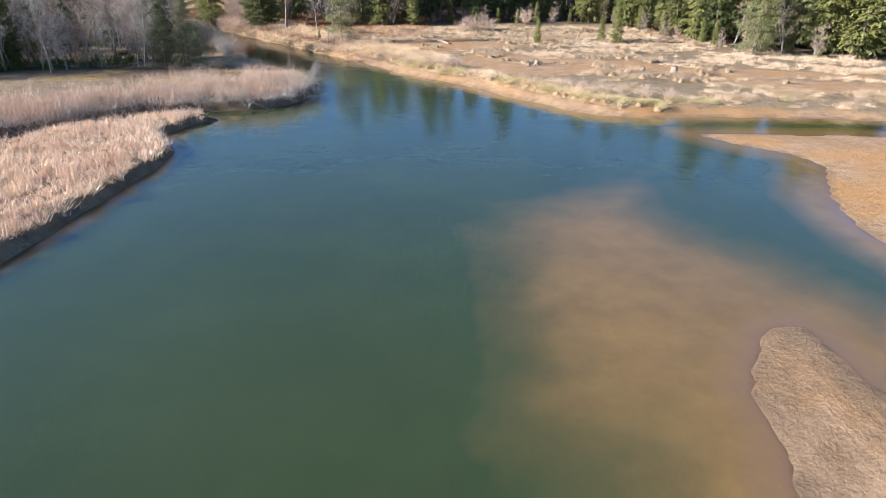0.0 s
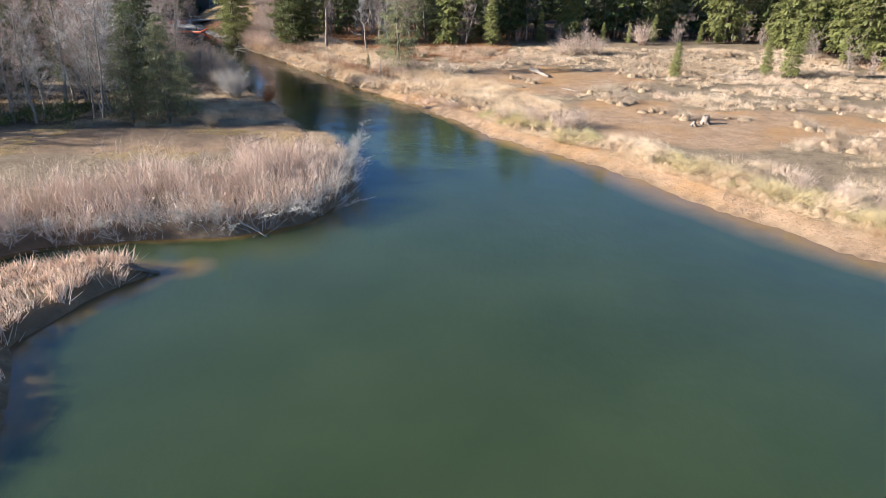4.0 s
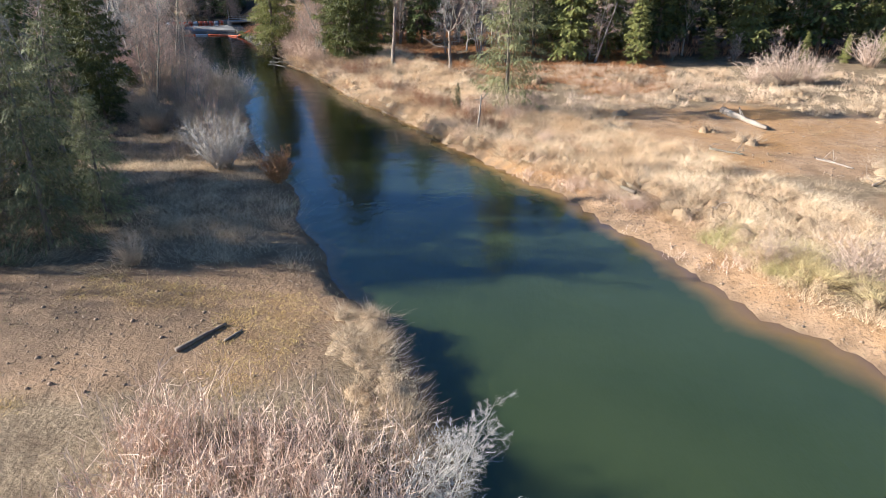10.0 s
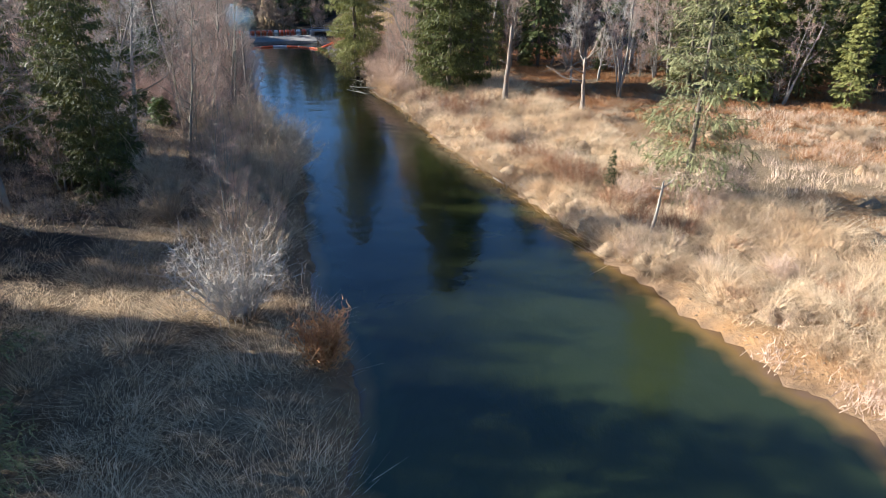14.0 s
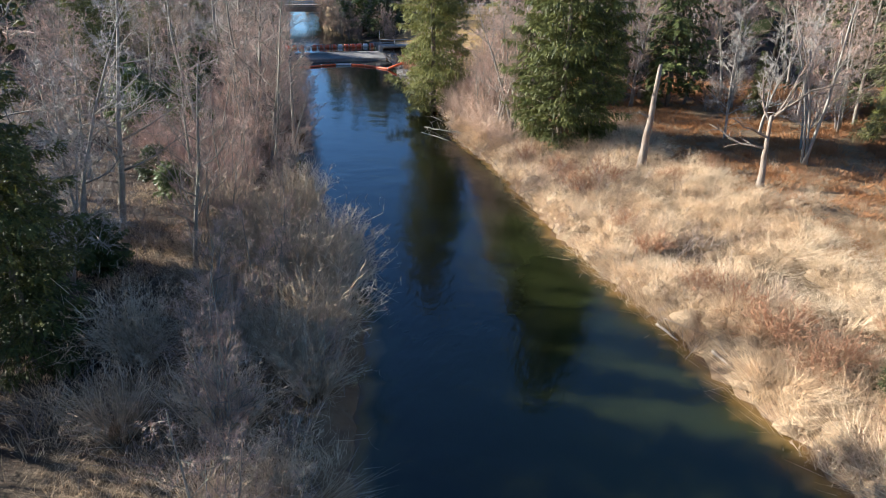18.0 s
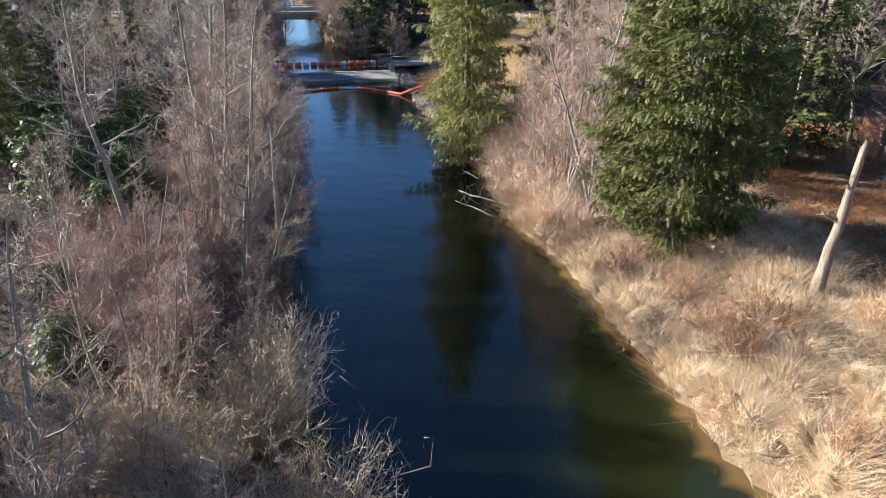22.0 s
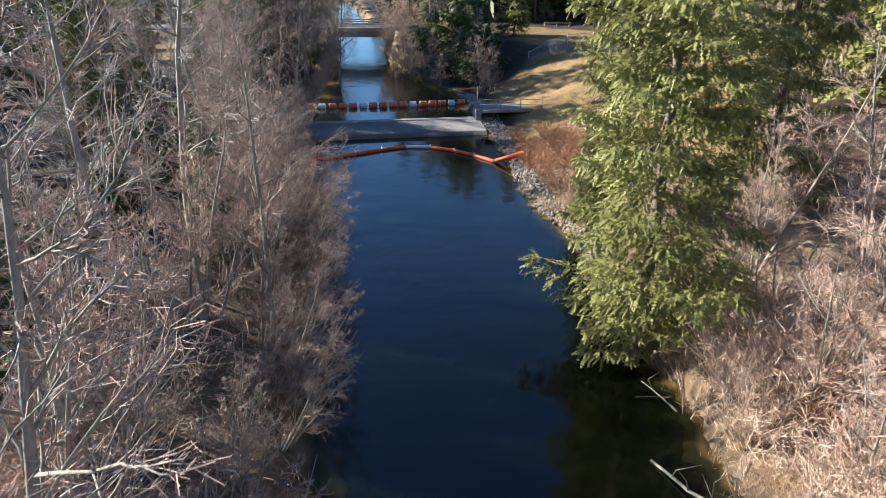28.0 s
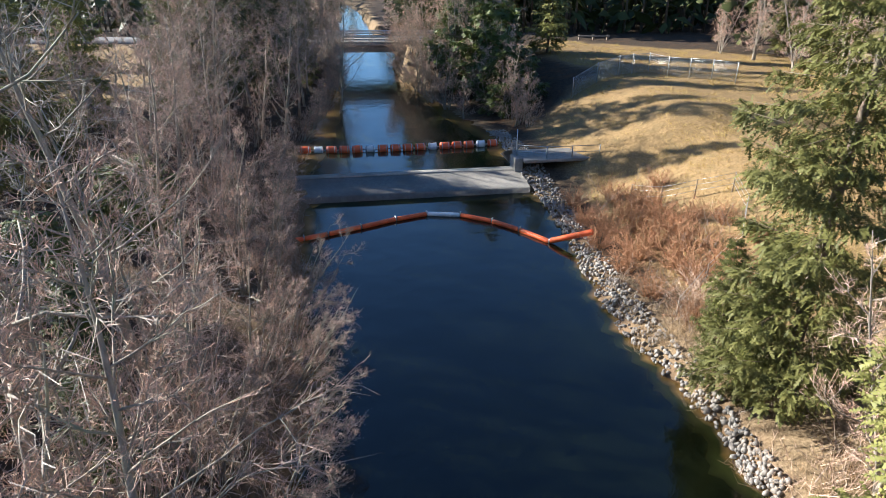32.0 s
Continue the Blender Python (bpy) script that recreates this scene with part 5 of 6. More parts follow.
for lo, hi, height in ((-9, -0.15, 0.22), (-0.15, 0.4, 0.48), (0.4, 9, 0.86)):
    pick = (tall >= lo) & (tall < hi) & (more.uniform(size=len(tall)) < np.clip(0.35 + 0.7 * tall, 0.2, 1.0))
    tussocks("marsh_grass", hx[pick], hy[pick], 70, height, 0.015, 0.26, M_STRAW, "soft cream tussocks of dry grass along the bank", "grass", int(height * 100), 0.75)
tussocks("marsh_grass", x[ok & near & ~hump], y[ok & near & ~hump], 60, 0.6, 0.03, 0.40, M_STRAW_FAR, "pale straw-coloured tussocks of dry grass on the marsh", "grass", 11, 0.6)
tussocks("marsh_grass", x[ok & ~near], y[ok & ~near], 30, 0.7, 0.045, 0.28, M_STRAW_FAR, "dry straw-coloured grass on the marsh", "grass", 5, 0.6)
n2 = 6800
q = r.uniform(0, 1, n2)
line = np.array(RIGHT[5:24], float)
run = np.concatenate([[0], np.cumsum(np.hypot(*np.diff(line, axis=0).T))])
off = r.uniform(0.25, 3.2, n2)
ex, ey = np.interp(q * run[-1], run, line[:, 0]) + 0.8 * off, np.interp(q * run[-1], run, line[:, 1]) + 0.6 * off
lim = np.interp(ey, [80, 104, 126, 140], [2.6, 2.6, 2.9, 0.4])
keep = ~inside(RIVER, ex, ey) & (off > lim) & (land(ex, ey)[0] > 0.12) & (wobble(ex, ey, 2.2, 48) > -0.35)
tussocks("edge_grass", ex[keep], ey[keep], 38, 0.55, 0.018, 0.30, M_STRAW, "dry grass hanging over the river's edge", "grass", 12, 0.7)
patch = wobble(x, y, 9, 47) > 0.15
tussocks("tall_grass", x[ok & patch], y[ok & patch], 16, 0.9, 0.03, 0.30, M_REED, "taller brown sedge in patches on the marsh", "grass", 9, 0.35)
ok2 = dry & side & (mud < 0.7) & (d_r < 7) & (d_r > 2.2) & (y > 85) & (y < 125) & (wobble(x, y, 4, 43) > 0.1)
tussocks("bank_grass", x[ok2], y[ok2], 110, 0.7, 0.022, 0.24, M_STRAW_GREEN, "greenish tufts of grass along the river bank", "grass", 2, 0.8)
ok3 = dry & ~side & (mud < 0.5) & (y > 110.5 + 1.5 * wobble(x, y, 3.0, 60)) & (y < 160) & (x > -66) & (wobble(x, y, 4, 44) + r.uniform(-0.4, 0.4, n) > -0.45)
tussocks("bank_grass", x[ok3], y[ok3], 75, 0.55, 0.018, 0.46, M_STRAW, "dull dry grass in the shade of the trees", "grass", 3, 1.1)
ok4 = dry & side & (y > 160) & (y < 206) & (x > -48) & (x < 0) & (d_r > 9) & (clumpy > -0.45)
tussocks("bracken", x[ok4], y[ok4], 60, 0.5, 0.05, 0.36, M_FERN, "rust-brown dead bracken below the trees", "bracken", 6, 0.9)

# shaggy mounds of grass: along the bank, on the marsh and on the edge of the point
g = np.random.default_rng(36)


def along(line, count, lo, hi, sx, sy):
    line = np.array(line, float)
    run = np.concatenate([[0], np.cumsum(np.hypot(*np.diff(line, axis=0).T))])
    q, off = g.uniform(0, run[-1], count), g.uniform(lo, hi, count)
    px, py = np.interp(q, run, line[:, 0]) + sx * off, np.interp(q, run, line[:, 1]) + sy * off
    ok = ~inside(RIVER, px, py)
    return px[ok], py[ok]


mx, my = along(RIGHT[4:13], 150, 3.2, 6.2, 0.75, 0.66)
green = wobble(mx, my, 5, 81) > -0.2
tussocks("bank_tufts", mx[green], my[green], 230, 0.80, 0.017, 0.40, M_TUFT, "yellow-green shaggy tufts of grass along the bank", "grass", 13, 0.75, 0.55, 0.8)
mx, my = mx[~green], my[~green]
ax, ay = along(RIGHT[11:23], 1050, 0.5, 13.0, 0.8, 0.6)
bx, by = along(LEFT[11:14], 46, 0.5, 2.6, -0.9, -0.2)
cx, cy = g.uniform(-28, 60, 2600), g.uniform(98, 168, 2600)
cz, cmud, clit, clawn, cwet, cdry = land(cx, cy)
pick = cdry & (wobble(cx, cy, 6, 82) + 0.8 * wobble(cx, cy, 2.2, 83) > 0.45 + 0.35 * cmud) & (gap_to(RIGHT, cx, cy, False) > 5) & (clit < 0.3) & (gap_to(RIGHT, cx, cy, False) < gap_to(LEFT, cx, cy, False)) & (cz > 0.3)
far_in = gap_to(RIGHT, ax, ay, False) > np.interp(ay, [80, 126, 140], [3.4, 3.4, 0.6])
ax, ay = ax[far_in], ay[far_in]
tussocks("grass_mounds", bx, by, 190, 0.36, 0.015, 0.42, M_STRAW, "low cream mounds of dry grass on the edge of the point", "grass", 17, 0.8, 0.6, 0.8)
mx, my = np.concatenate([mx, ax]), np.concatenate([my, ay])
tussocks("grass_mounds", cx[pick], cy[pick], 170, 0.85, 0.018, 0.5, M_STRAW_FAR, "shaggy mounds of dry grass on the marsh", "grass", 16, 0.75, 0.6, 0.8)
tussocks("grass_mounds", mx, my, 190, 0.86, 0.016, 0.48, M_STRAW, "shaggy cream mounds of dry grass", "grass", 14, 0.75, 0.6, 0.8)
gx, gy = g.uniform(-62, -24, 9000), g.uniform(98, 110, 9000)
pick = ~inside(RIVER, gx, gy) & (gap_to(LEFT, gx, gy, False) > 2.5) & (wobble(gx, gy, 5, 84) + 0.5 * wobble(gx, gy, 1.6, 85) > 0.05)
tussocks("golden_grass", gx[pick], gy[pick], 20, 0.14, 0.03, 0.22, M_GOLD, "low golden grass on the drying flat", "grass", 15, 0.8)

n = 11000
x, y = r.uniform(-75, -25, n), r.uniform(15, 80, n)
ok = inside(ISLAND, x, y) & (gap_to(ISLAND, x, y) > 0.35)
tussocks("reed_bed", x[ok], y[ok], 22, 0.9, 0.06, 0.20, M_REED, "dense dry reeds covering the low island", "reeds", 4, 0.5)


def thicket(name, x, y, h, mat, label, seed, stems=5, twigs=7, stem_r=0.021, twig_r=0.0115, lean=0.3):
    """Dense brush of thin stems."""
    r = np.random.default_rng(seed)
    z = land(x, y)[0]
    n = len(x)
    k = n * stems
    b = np.stack([np.repeat(x, stems) + r.normal(scale=0.35, size=k), np.repeat(y, stems) + r.normal(scale=0.35, size=k), np.repeat(z, stems) - 0.05], 1)
    hh = np.repeat(h * r.uniform(0.6, 1.3, n) * (0.85 + 0.4 * wobble(x, y, 2.6, 91)), stems) * r.uniform(0.6, 1.1, k)
    tip = b + np.stack([r.normal(scale=lean, size=k) * hh, r.normal(scale=lean, size=k) * hh, hh], 1)
    f = r.uniform(0.2, 0.95, (k, twigs, 1))
    tb = b[:, None] + (tip - b)[:, None] * f
    tw = (tip - b)[:, None] * 0.18 + r.normal(scale=0.13, size=(k, twigs, 3)) * hh[:, None, None]
    v, t = join([twigs_of(b, tip, stem_r, r, 0.07), twigs_of(tb.reshape(-1, 3), (tb + tw).reshape(-1, 3), twig_r, r)])
    return tagged(new(name, mesh_of(name, v, t, mat)), label, "brush", kind="stuff")


n = 7000
x, y = r.uniform(-62, -15, n), r.uniform(62, 104, n)
d = gap_to(LEFT, x, y, False)
ok = (~inside(RIVER, x, y)) & (d > 0.3) & (d < 9.5 + 3 * wobble(x, y, 6, 51)) & (y < 101) & (wobble(x, y, 3.5, 52) > -0.7)
thicket("thicket", x[ok], y[ok], 2.5, M_BRUSH, "dense leafless brush on the river point", 61, 5, 9, 0.016, 0.0085)
rim = (~inside(RIVER, x, y)) & (d < 2.0) & (y < 100) & (y > 60)
thicket("bank_brush", x[rim], y[rim], 1.3, M_TWIG_GREY, "grey low brush hanging over the cut bank of the point", 66, 5, 7, 0.014, 0.008, 0.95)
n = 5200
x, y = r.uniform(-120, -30, n), r.uniform(118, 225, n)
d = gap_to(LEFT, x, y, False)
ok = (~inside(RIVER, x, y)) & (d > 0.3) & (d < 24) & (y > 128) & ~inside(UPSTREAM, x, y) & (wobble(x, y, 4, 53) > -0.35)
thicket("undergrowth", x[ok], y[ok], 1.9, M_UNDER, "grey leafless undergrowth along the wooded bank", 62, 5, 6, 0.016, 0.009, 0.45)
n = 4200
x, y = r.uniform(-66, 60, n), r.uniform(150, 232, n)
ok = inside(RIGHT_FOREST, x, y) & (gap_to(RIGHT_FOREST, x, y) < 13) & road_free(x, y)
thicket("undergrowth", x[ok], y[ok], 1.3, M_TWIG_RED, "russet undergrowth at the forest edge", 63, 4, 5)
n = 900
x, y = r.uniform(-64, -40, n), r.uniform(166, 200, n)
d = gap_to(RIGHT, x, y, False)
ok = (~inside(RIVER, x, y)) & (d > 0.2) & (d < 6) & (y > 171) & (wobble(x, y, 3, 55) > -0.4)
keep = wobble(ex, ey, 3.0, 49) + 0.7 * wobble(ex, ey, 1.2, 50) > 0.4
keep &= ~inside(RIVER, ex, ey) & (ey > 116)
thicket("bank_brush", ex[keep], ey[keep], 0.6, M_BRUSH, "brown leafless brush along the foot of the grassy bank", 67, 4, 5, 0.012, 0.008, 0.5)
thicket("bank_brush", x[ok], y[ok], 1.5, M_BRUSH, "tan leafless brush hanging over the river's edge", 64, 6, 8, 0.014, 0.008, 0.5)
n = 900
x, y = r.uniform(-110, -50, n), r.uniform(88, 120, n)
ok = inside(LEFT_FOREST, x, y) & (gap_to(LEFT_FOREST, x, y) < 9)
thicket("undergrowth", x[ok], y[ok], 1.8, M_IVY, "dark green undergrowth below the bare trees", 65, 6, 8, 0.02, 0.03, 0.4)
n = 15000
x, y = r.uniform(-100, -55, n), r.uniform(205, 278, n)
z, mud, litter, lawn, wet_shade, dry = land(x, y)
ok = (lawn > 0.6) & (wobble(x, y, 2.5, 57) + r.uniform(-0.5, 0.5, n) > -0.1)
tussocks("slope_grass", x[ok], y[ok], 16, 0.30, 0.026, 0.22, M_GOLD, "short dry grass on the slope by the weir", "grass", 8, 0.8)
n = 15000
x, y = r.uniform(-60, 60, n), r.uniform(92, 168, n)
z, mud, litter, lawn, wet_shade, dry = land(x, y)
left = gap_to(LEFT, x, y, False) < gap_to(RIGHT, x, y, False)
ok = dry & (z > 0.3) & (wobble(x, y, 3.0, 58) + 0.6 * wobble(x, y, 1.0, 59) + r.uniform(-0.3, 0.3, n) > np.where(left, -0.1, 0.35)) & (mud > 0.3) & (y > 99)
tussocks("sparse_grass", x[ok], y[ok], 9, 0.17, 0.022, 0.22, M_STRAW_GREEN, "sparse short grass on the drying mud", "grass", 10, 0.9)


# ---- weir, booms, bridge and fence ----
def box(x0, y0, z0, x1, y1, z1, cut=0.03):
    """A bevelled block as (verts, tris)."""
    bm = bmesh.new()
    bmesh.ops.create_cube(bm, size=1.0, matrix=Matrix.LocRotScale(((x0 + x1) / 2, (y0 + y1) / 2, (z0 + z1) / 2), None, (x1 - x0, y1 - y0, z1 - z0)))
    if cut:
        bmesh.ops.bevel(bm, geom=bm.edges[:], offset=cut, segments=1, affect="EDGES")
    bmesh.ops.triangulate(bm, faces=bm.faces[:])
    v = np.array([p.co[:] for p in bm.verts])
    bm.verts.index_update()
    t = np.array([[p.index for p in f.verts] for f in bm.faces])
    bm.free()
    return v, t


def prism(profile, x0, x1):
    """A profile of (y, z) drawn out along x."""
    p = np.array(profile, float)
    n = len(p)
    v = np.concatenate([np.column_stack([np.full(n, x0), p]), np.column_stack([np.full(n, x1), p])])
    t = []
    for i in range(n):
        j = (i + 1) % n
        t += [(i, j, n + j), (i, n + j, n + i)]
    bm = bmesh.new()
    f = bm.faces.new([bm.verts.new((0, a, b)) for a, b in profile])
    bm.verts.index_update()
    tri = [[q.index for q in g.verts] for g in bmesh.ops.triangulate(bm, faces=[f])["faces"]]
    bm.free()
    t += [tuple(q) for q in tri] + [(q[2] + n, q[1] + n, q[0] + n) for q in tri]
    return v, np.array(t)


WEIR = pose(-96.2, 213.5, 0, 0, 0, math.degrees(math.atan2(0.621, 0.784)))   # x along the crest, y upstream


def weir():
    e = tagged(new("weir"), "long low concrete weir with a sloping apron across the river", "weir")
    e.matrix_basis = WEIR
    # apron takes the darker concrete in place of shade
    part("apron", mesh_of("apron", *prism([(0, -1.2), (0, 0.42), (0.25, 0.5), (3.0, 1.0), (3.0, -1.2)], -4, 17.6), M_CONCRETE_SHADED), e, "grey sloping apron, darkened as if in shade")
    part("crest", mesh_of("crest", *prism([(3.0, -1.2), (3.0, 1.02), (3.1, 1.10), (3.7, 1.10), (3.8, 1.02), (3.8, -1.2)], -4, 17.6), M_CONCRETE), e, "pale worn concrete crest")
    part("pier", mesh_of("pier", *box(17.0, 2.6, -1.2, 17.7, 4.1, 2.05, 0.05), M_CONCRETE), e, "square concrete pier at the end of the crest")
    # platform over the side channel
    part("platform", mesh_of("platform", *box(17.7, 2.2, 1.72, 25.0, 5.4, 2.0, 0.04), M_CONCRETE), e, "pale concrete platform slab")
    part("back_wall", mesh_of("back_wall", *box(17.7, 4.9, -1.0, 24.5, 5.3, 1.72, 0.02), M_CONCRETE), e)
    part("wing_wall", mesh_of("wing_wall", *prism([(3.9, -1.0), (3.9, 1.9), (4.3, 2.3), (6.5, 1.6), (8.2, 0.9), (8.2, -1.0)], 17.2, 17.6), M_CONCRETE), e, "sloping concrete wing wall")
    for x, y, h in ((17.3, 3.3, 4.3), (19.6, 2.35, 3.05), (21.8, 2.35, 3.05), (24.2, 2.35, 3.05)):
        part("rail_post", mesh_of("rail_post", *tube([(x, y, 1.95), (x, y, h)], [0.045, 0.045], 6), M_STEEL), e)
    for z in (2.5, 3.0):
        part("rail", mesh_of("rail", *tube([(17.3, 3.3, z), (19.6, 2.35, z), (24.2, 2.35, z)], [0.03] * 3, 5), M_STEEL), e)


weir()


def barrel_mesh(name, r0, length, mat, sides=12):
    p = [(-length / 2, 0, 0), (-length / 2 + 0.04, 0, 0), (-length / 2 + 0.1, 0, 0), (0, 0, 0), (length / 2 - 0.1, 0, 0), (length / 2 - 0.04, 0, 0), (length / 2, 0, 0)]
    return mesh_of(name, *tube(p, [r0 * k for k in (0.55, 0.9, 1, 1, 1, 0.9, 0.55)], sides), mat, True)


def float_line():
    """Orange and white floats on a cable above the weir."""
    red, white = barrel_mesh("float_orange", 0.40, 0.92, M_ORANGE), barrel_mesh("float_white", 0.37, 0.80, M_WHITE)
    link = mesh_of("link", *tube([(-0.62, 0, 0), (0.62, 0, 0)], [0.05, 0.05], 5), M_STEEL)
    hoop = mesh_of("band", *tube([(-0.03, 0, 0), (0.03, 0, 0)], [0.412, 0.412], 12), M_STEEL)
    a, b = np.array([-103.4, 221.6]), np.array([-89.0, 233.0])
    n = 16
    for i in range(n):
        f = (i + 0.5) / n
        p = a + (b - a) * f
        sag = 0.9 * (1 - (2 * f - 1) ** 2)
        nx, ny = 0.621, -0.784
        pale = i in (1, 5, 10, 14)
        ang = math.degrees(math.atan2(*(b - a)[::-1])) + 4.0 * (2 * f - 1)
        e = tagged(new("barrier_float"), "white drum float on the barrier line above the weir" if pale else "orange drum float on the barrier line above the weir", "float", "floats of the barrier line")
        e.matrix_basis = pose(p[0] + nx * sag * 0.5, p[1] + ny * sag * 0.5, 1.16, rng.uniform(0, 360) * 0, rng.uniform(-2, 2), ang)
        drum = part("drum", white if pale else red, e)
        for bx in (-0.3, 0.3):
            part("band", hoop, drum, "dark steel band").location.x = bx
        part("link", link, e)


float_line()


def oil_boom():
    """The orange boom in an arc below the weir, with its white middle."""
    pts = [(-93.0, 206.6), (-91.9, 208.1), (-91.0, 209.5), (-89.8, 211.6), (-88.5, 214.0), (-87.1, 216.0), (-84.9, 217.0), (-82.4, 217.05), (-80.1, 216.5), (-77.6, 215.6)]
    for i, (p, q) in enumerate(zip(pts, pts[1:])):
        pale = i == 5
        e = tagged(new("boom_section"), "white section of the floating boom" if pale else "orange section of the floating boom below the weir", "boom", "sections of the boom")
        d = np.subtract(q, p)
        L = float(np.hypot(*d))
        e.matrix_basis = pose(*((np.array(p) + q) / 2), 0.10, 0, 0, math.degrees(math.atan2(d[1], d[0])))
        part("float_tube", barrel_mesh("boom_tube", 0.17, L * 0.97, M_WHITE if pale else M_ORANGE, 10), e)
        part("end_plate", mesh_of("end_plate", *box(L / 2 - 0.03, -0.12, -0.15, L / 2 + 0.03, 0.12, 0.26, 0), M_STEEL), e)
    e = tagged(new("boom_section"), "orange end of the boom pulled up on the stones", "boom", "sections of the boom")
    p, q = Vector((-77.6, 215.6, 0.16)), Vector((-74.9, 215.9, 1.25))
    d = q - p
    e.matrix_basis = pose(*((p + q) / 2), 0, -math.degrees(math.atan2(d.z, math.hypot(d.x, d.y))), math.degrees(math.atan2(d.y, d.x)))
    part("float_tube", barrel_mesh("boom_tube", 0.19, d.length, M_ORANGE, 10), e)


oil_boom()


def bridge():
    a, b = Vector((-139.0, 251.3, 0)), Vector((-107.0, 272.6, 0))
    d = b - a
    e = tagged(new("road_bridge"), "low concrete road bridge with a grey railing over the river", "bridge")
    e.matrix_basis = pose(a.x, a.y, 0, 0, 0, math.degrees(math.atan2(d.y, d.x)))
    L = d.length
    part("deck", mesh_of("bridge_deck", *box(0, -0.4, 4.85, L, 9.4, 5.2, 0.04), M_CONCRETE), e)
    part("roadway", mesh_of("roadway", *box(0, 0.3, 5.2, L, 8.7, 5.26, 0), M_ASPHALT), e, "grey worn asphalt roadway")
    for y in (0.1, 3.0, 6.0, 8.7):
        part("girder", mesh_of("girder", *box(1, y - 0.25, 3.95, L - 1, y + 0.25, 4.85, 0.03), M_CONCRETE), e)
    for x in (10.2, 24.5):
        for y in (0.9, 4.5, 8.1):
            part("pier", mesh_of("bridge_pier", *tube([(x, y, -1), (x, y, 3.6)], [0.32, 0.32], 9), M_CONCRETE, True), e)
        part("pier_cap", mesh_of("pier_cap", *box(x - 0.45, 0, 3.5, x + 0.45, 9, 3.95, 0.04), M_CONCRETE), e)
    for y in (0.0, 9.0):
        part("kerb", mesh_of("bridge_kerb", *box(0, y - 0.25, 5.2, L, y + 0.25, 5.5, 0.03), M_CONCRETE), e)
        for z in (5.8, 6.15):
            part("guard_rail", mesh_of("guard_rail", *box(0, y - 0.05, z - 0.1, L, y + 0.05, z + 0.1, 0.02), M_STEEL), e)
        me = mesh_of("bridge_post", *box(-0.08, y - 0.08, 5.5, 0.08, y + 0.08, 6.2, 0.02), M_STEEL)
        for i in range(17):
            part("rail_post", me, e).location.x = 0.4 + i * (L - 0.8) / 16


bridge()


def roads():
    for name, label, line, w in (("road", "grey asphalt road leading to the bridge", [(-107.3, 276.4), (-97, 284), (-60, 312), (60, 404)], 4.2), ("road", "grey asphalt road past a grassy lot", [(-141.5, 255.0), (-175, 233.4), (-230, 194.5)], 4.2)):
        p = np.array(line, float)
        seg = np.concatenate([[0], np.cumsum(np.hypot(*np.diff(p, axis=0).T))])
        q = np.arange(0, seg[-1], 3.0)
        c = np.column_stack([np.interp(q, seg, p[:, 0]), np.interp(q, seg, p[:, 1])])
        d = np.gradient(c, axis=0)
        d /= np.linalg.norm(d, axis=1)[:, None]
        s = np.column_stack([-d[:, 1], d[:, 0]]) * w
        z = np.full(len(c), 5.26)
        v = np.concatenate([np.column_stack([c - s, z]), np.column_stack([c + s, z]), np.column_stack([c - s, z - 0.5]), np.column_stack([c + s, z - 0.5])])
        n = len(c)
        t = []
        for i in range(n - 1):
            t += [(i, i + 1, n + i + 1), (i, n + i + 1, n + i), (2 * n + i, 2 * n + i + 1, i + 1), (2 * n + i, i + 1, i), (n + i, n + i + 1, 3 * n + i + 1), (n + i, 3 * n + i + 1, 3 * n + i)]
        tagged(new(name, mesh_of(name, v, t, M_ASPHALT)), label, "road", kind="structure")


roads()


def fence():
    line = [(-85.6, 244.0), (-83.9, 246.6), (-82.3, 249.1), (-81.3, 250.9), (-80.0, 253.0), (-77.6, 251.1), (-75.4, 251.1), (-73.2, 251.1), (-70.8, 250.4)]
    e = tagged(new("chain_link_fence"), "galvanised chain-link fence along the top of the grassy slope", "fence")
    tops = []
    for x, y in line:
        z = floor_at(x, y)
        part("post", mesh_of("fence_post", *tube([(x, y, z - 0.2), (x, y, z + 2.05), (x, y, z + 2.1)], [0.05, 0.05, 0.02], 7), M_STEEL, True), e)
        tops.append(np.array((x, y, z)))
    for p, q in zip(tops, tops[1:]):
        part("top_rail", mesh_of("top_rail", *tube([p + (0, 0, 2.0), q + (0, 0, 2.0)], [0.025, 0.025], 5), M_STEEL), e)
        wires = []
        m = int(np.linalg.norm(q - p) / 0.16)
        up = np.array((0, 0, 1.0))
        for i in range(-12, m + 1):
            for sgn in (1, -1):
                lo, hi = i / m, (i + 12) / m
                z0, z1 = 0.08, 1.95
                f0, f1 = max(lo, 0), min(hi, 1)
                if f1 - f0 < 0.05:
                    continue
                h0, h1 = z0 + (z1 - z0) * (f0 - lo) / (hi - lo), z0 + (z1 - z0) * (f1 - lo) / (hi - lo)
                if sgn < 0:
                    h0, h1 = z0 + z1 - h0, z0 + z1 - h1
                wires.append(tube([p + (q - p) * f0 + up * h0, p + (q - p) * f1 + up * h1], [0.007, 0.007], 3))
        tagged(part("wire_mesh", mesh_of("wire_mesh", *join(wires), M_STEEL), e), kind="stuff")


fence()


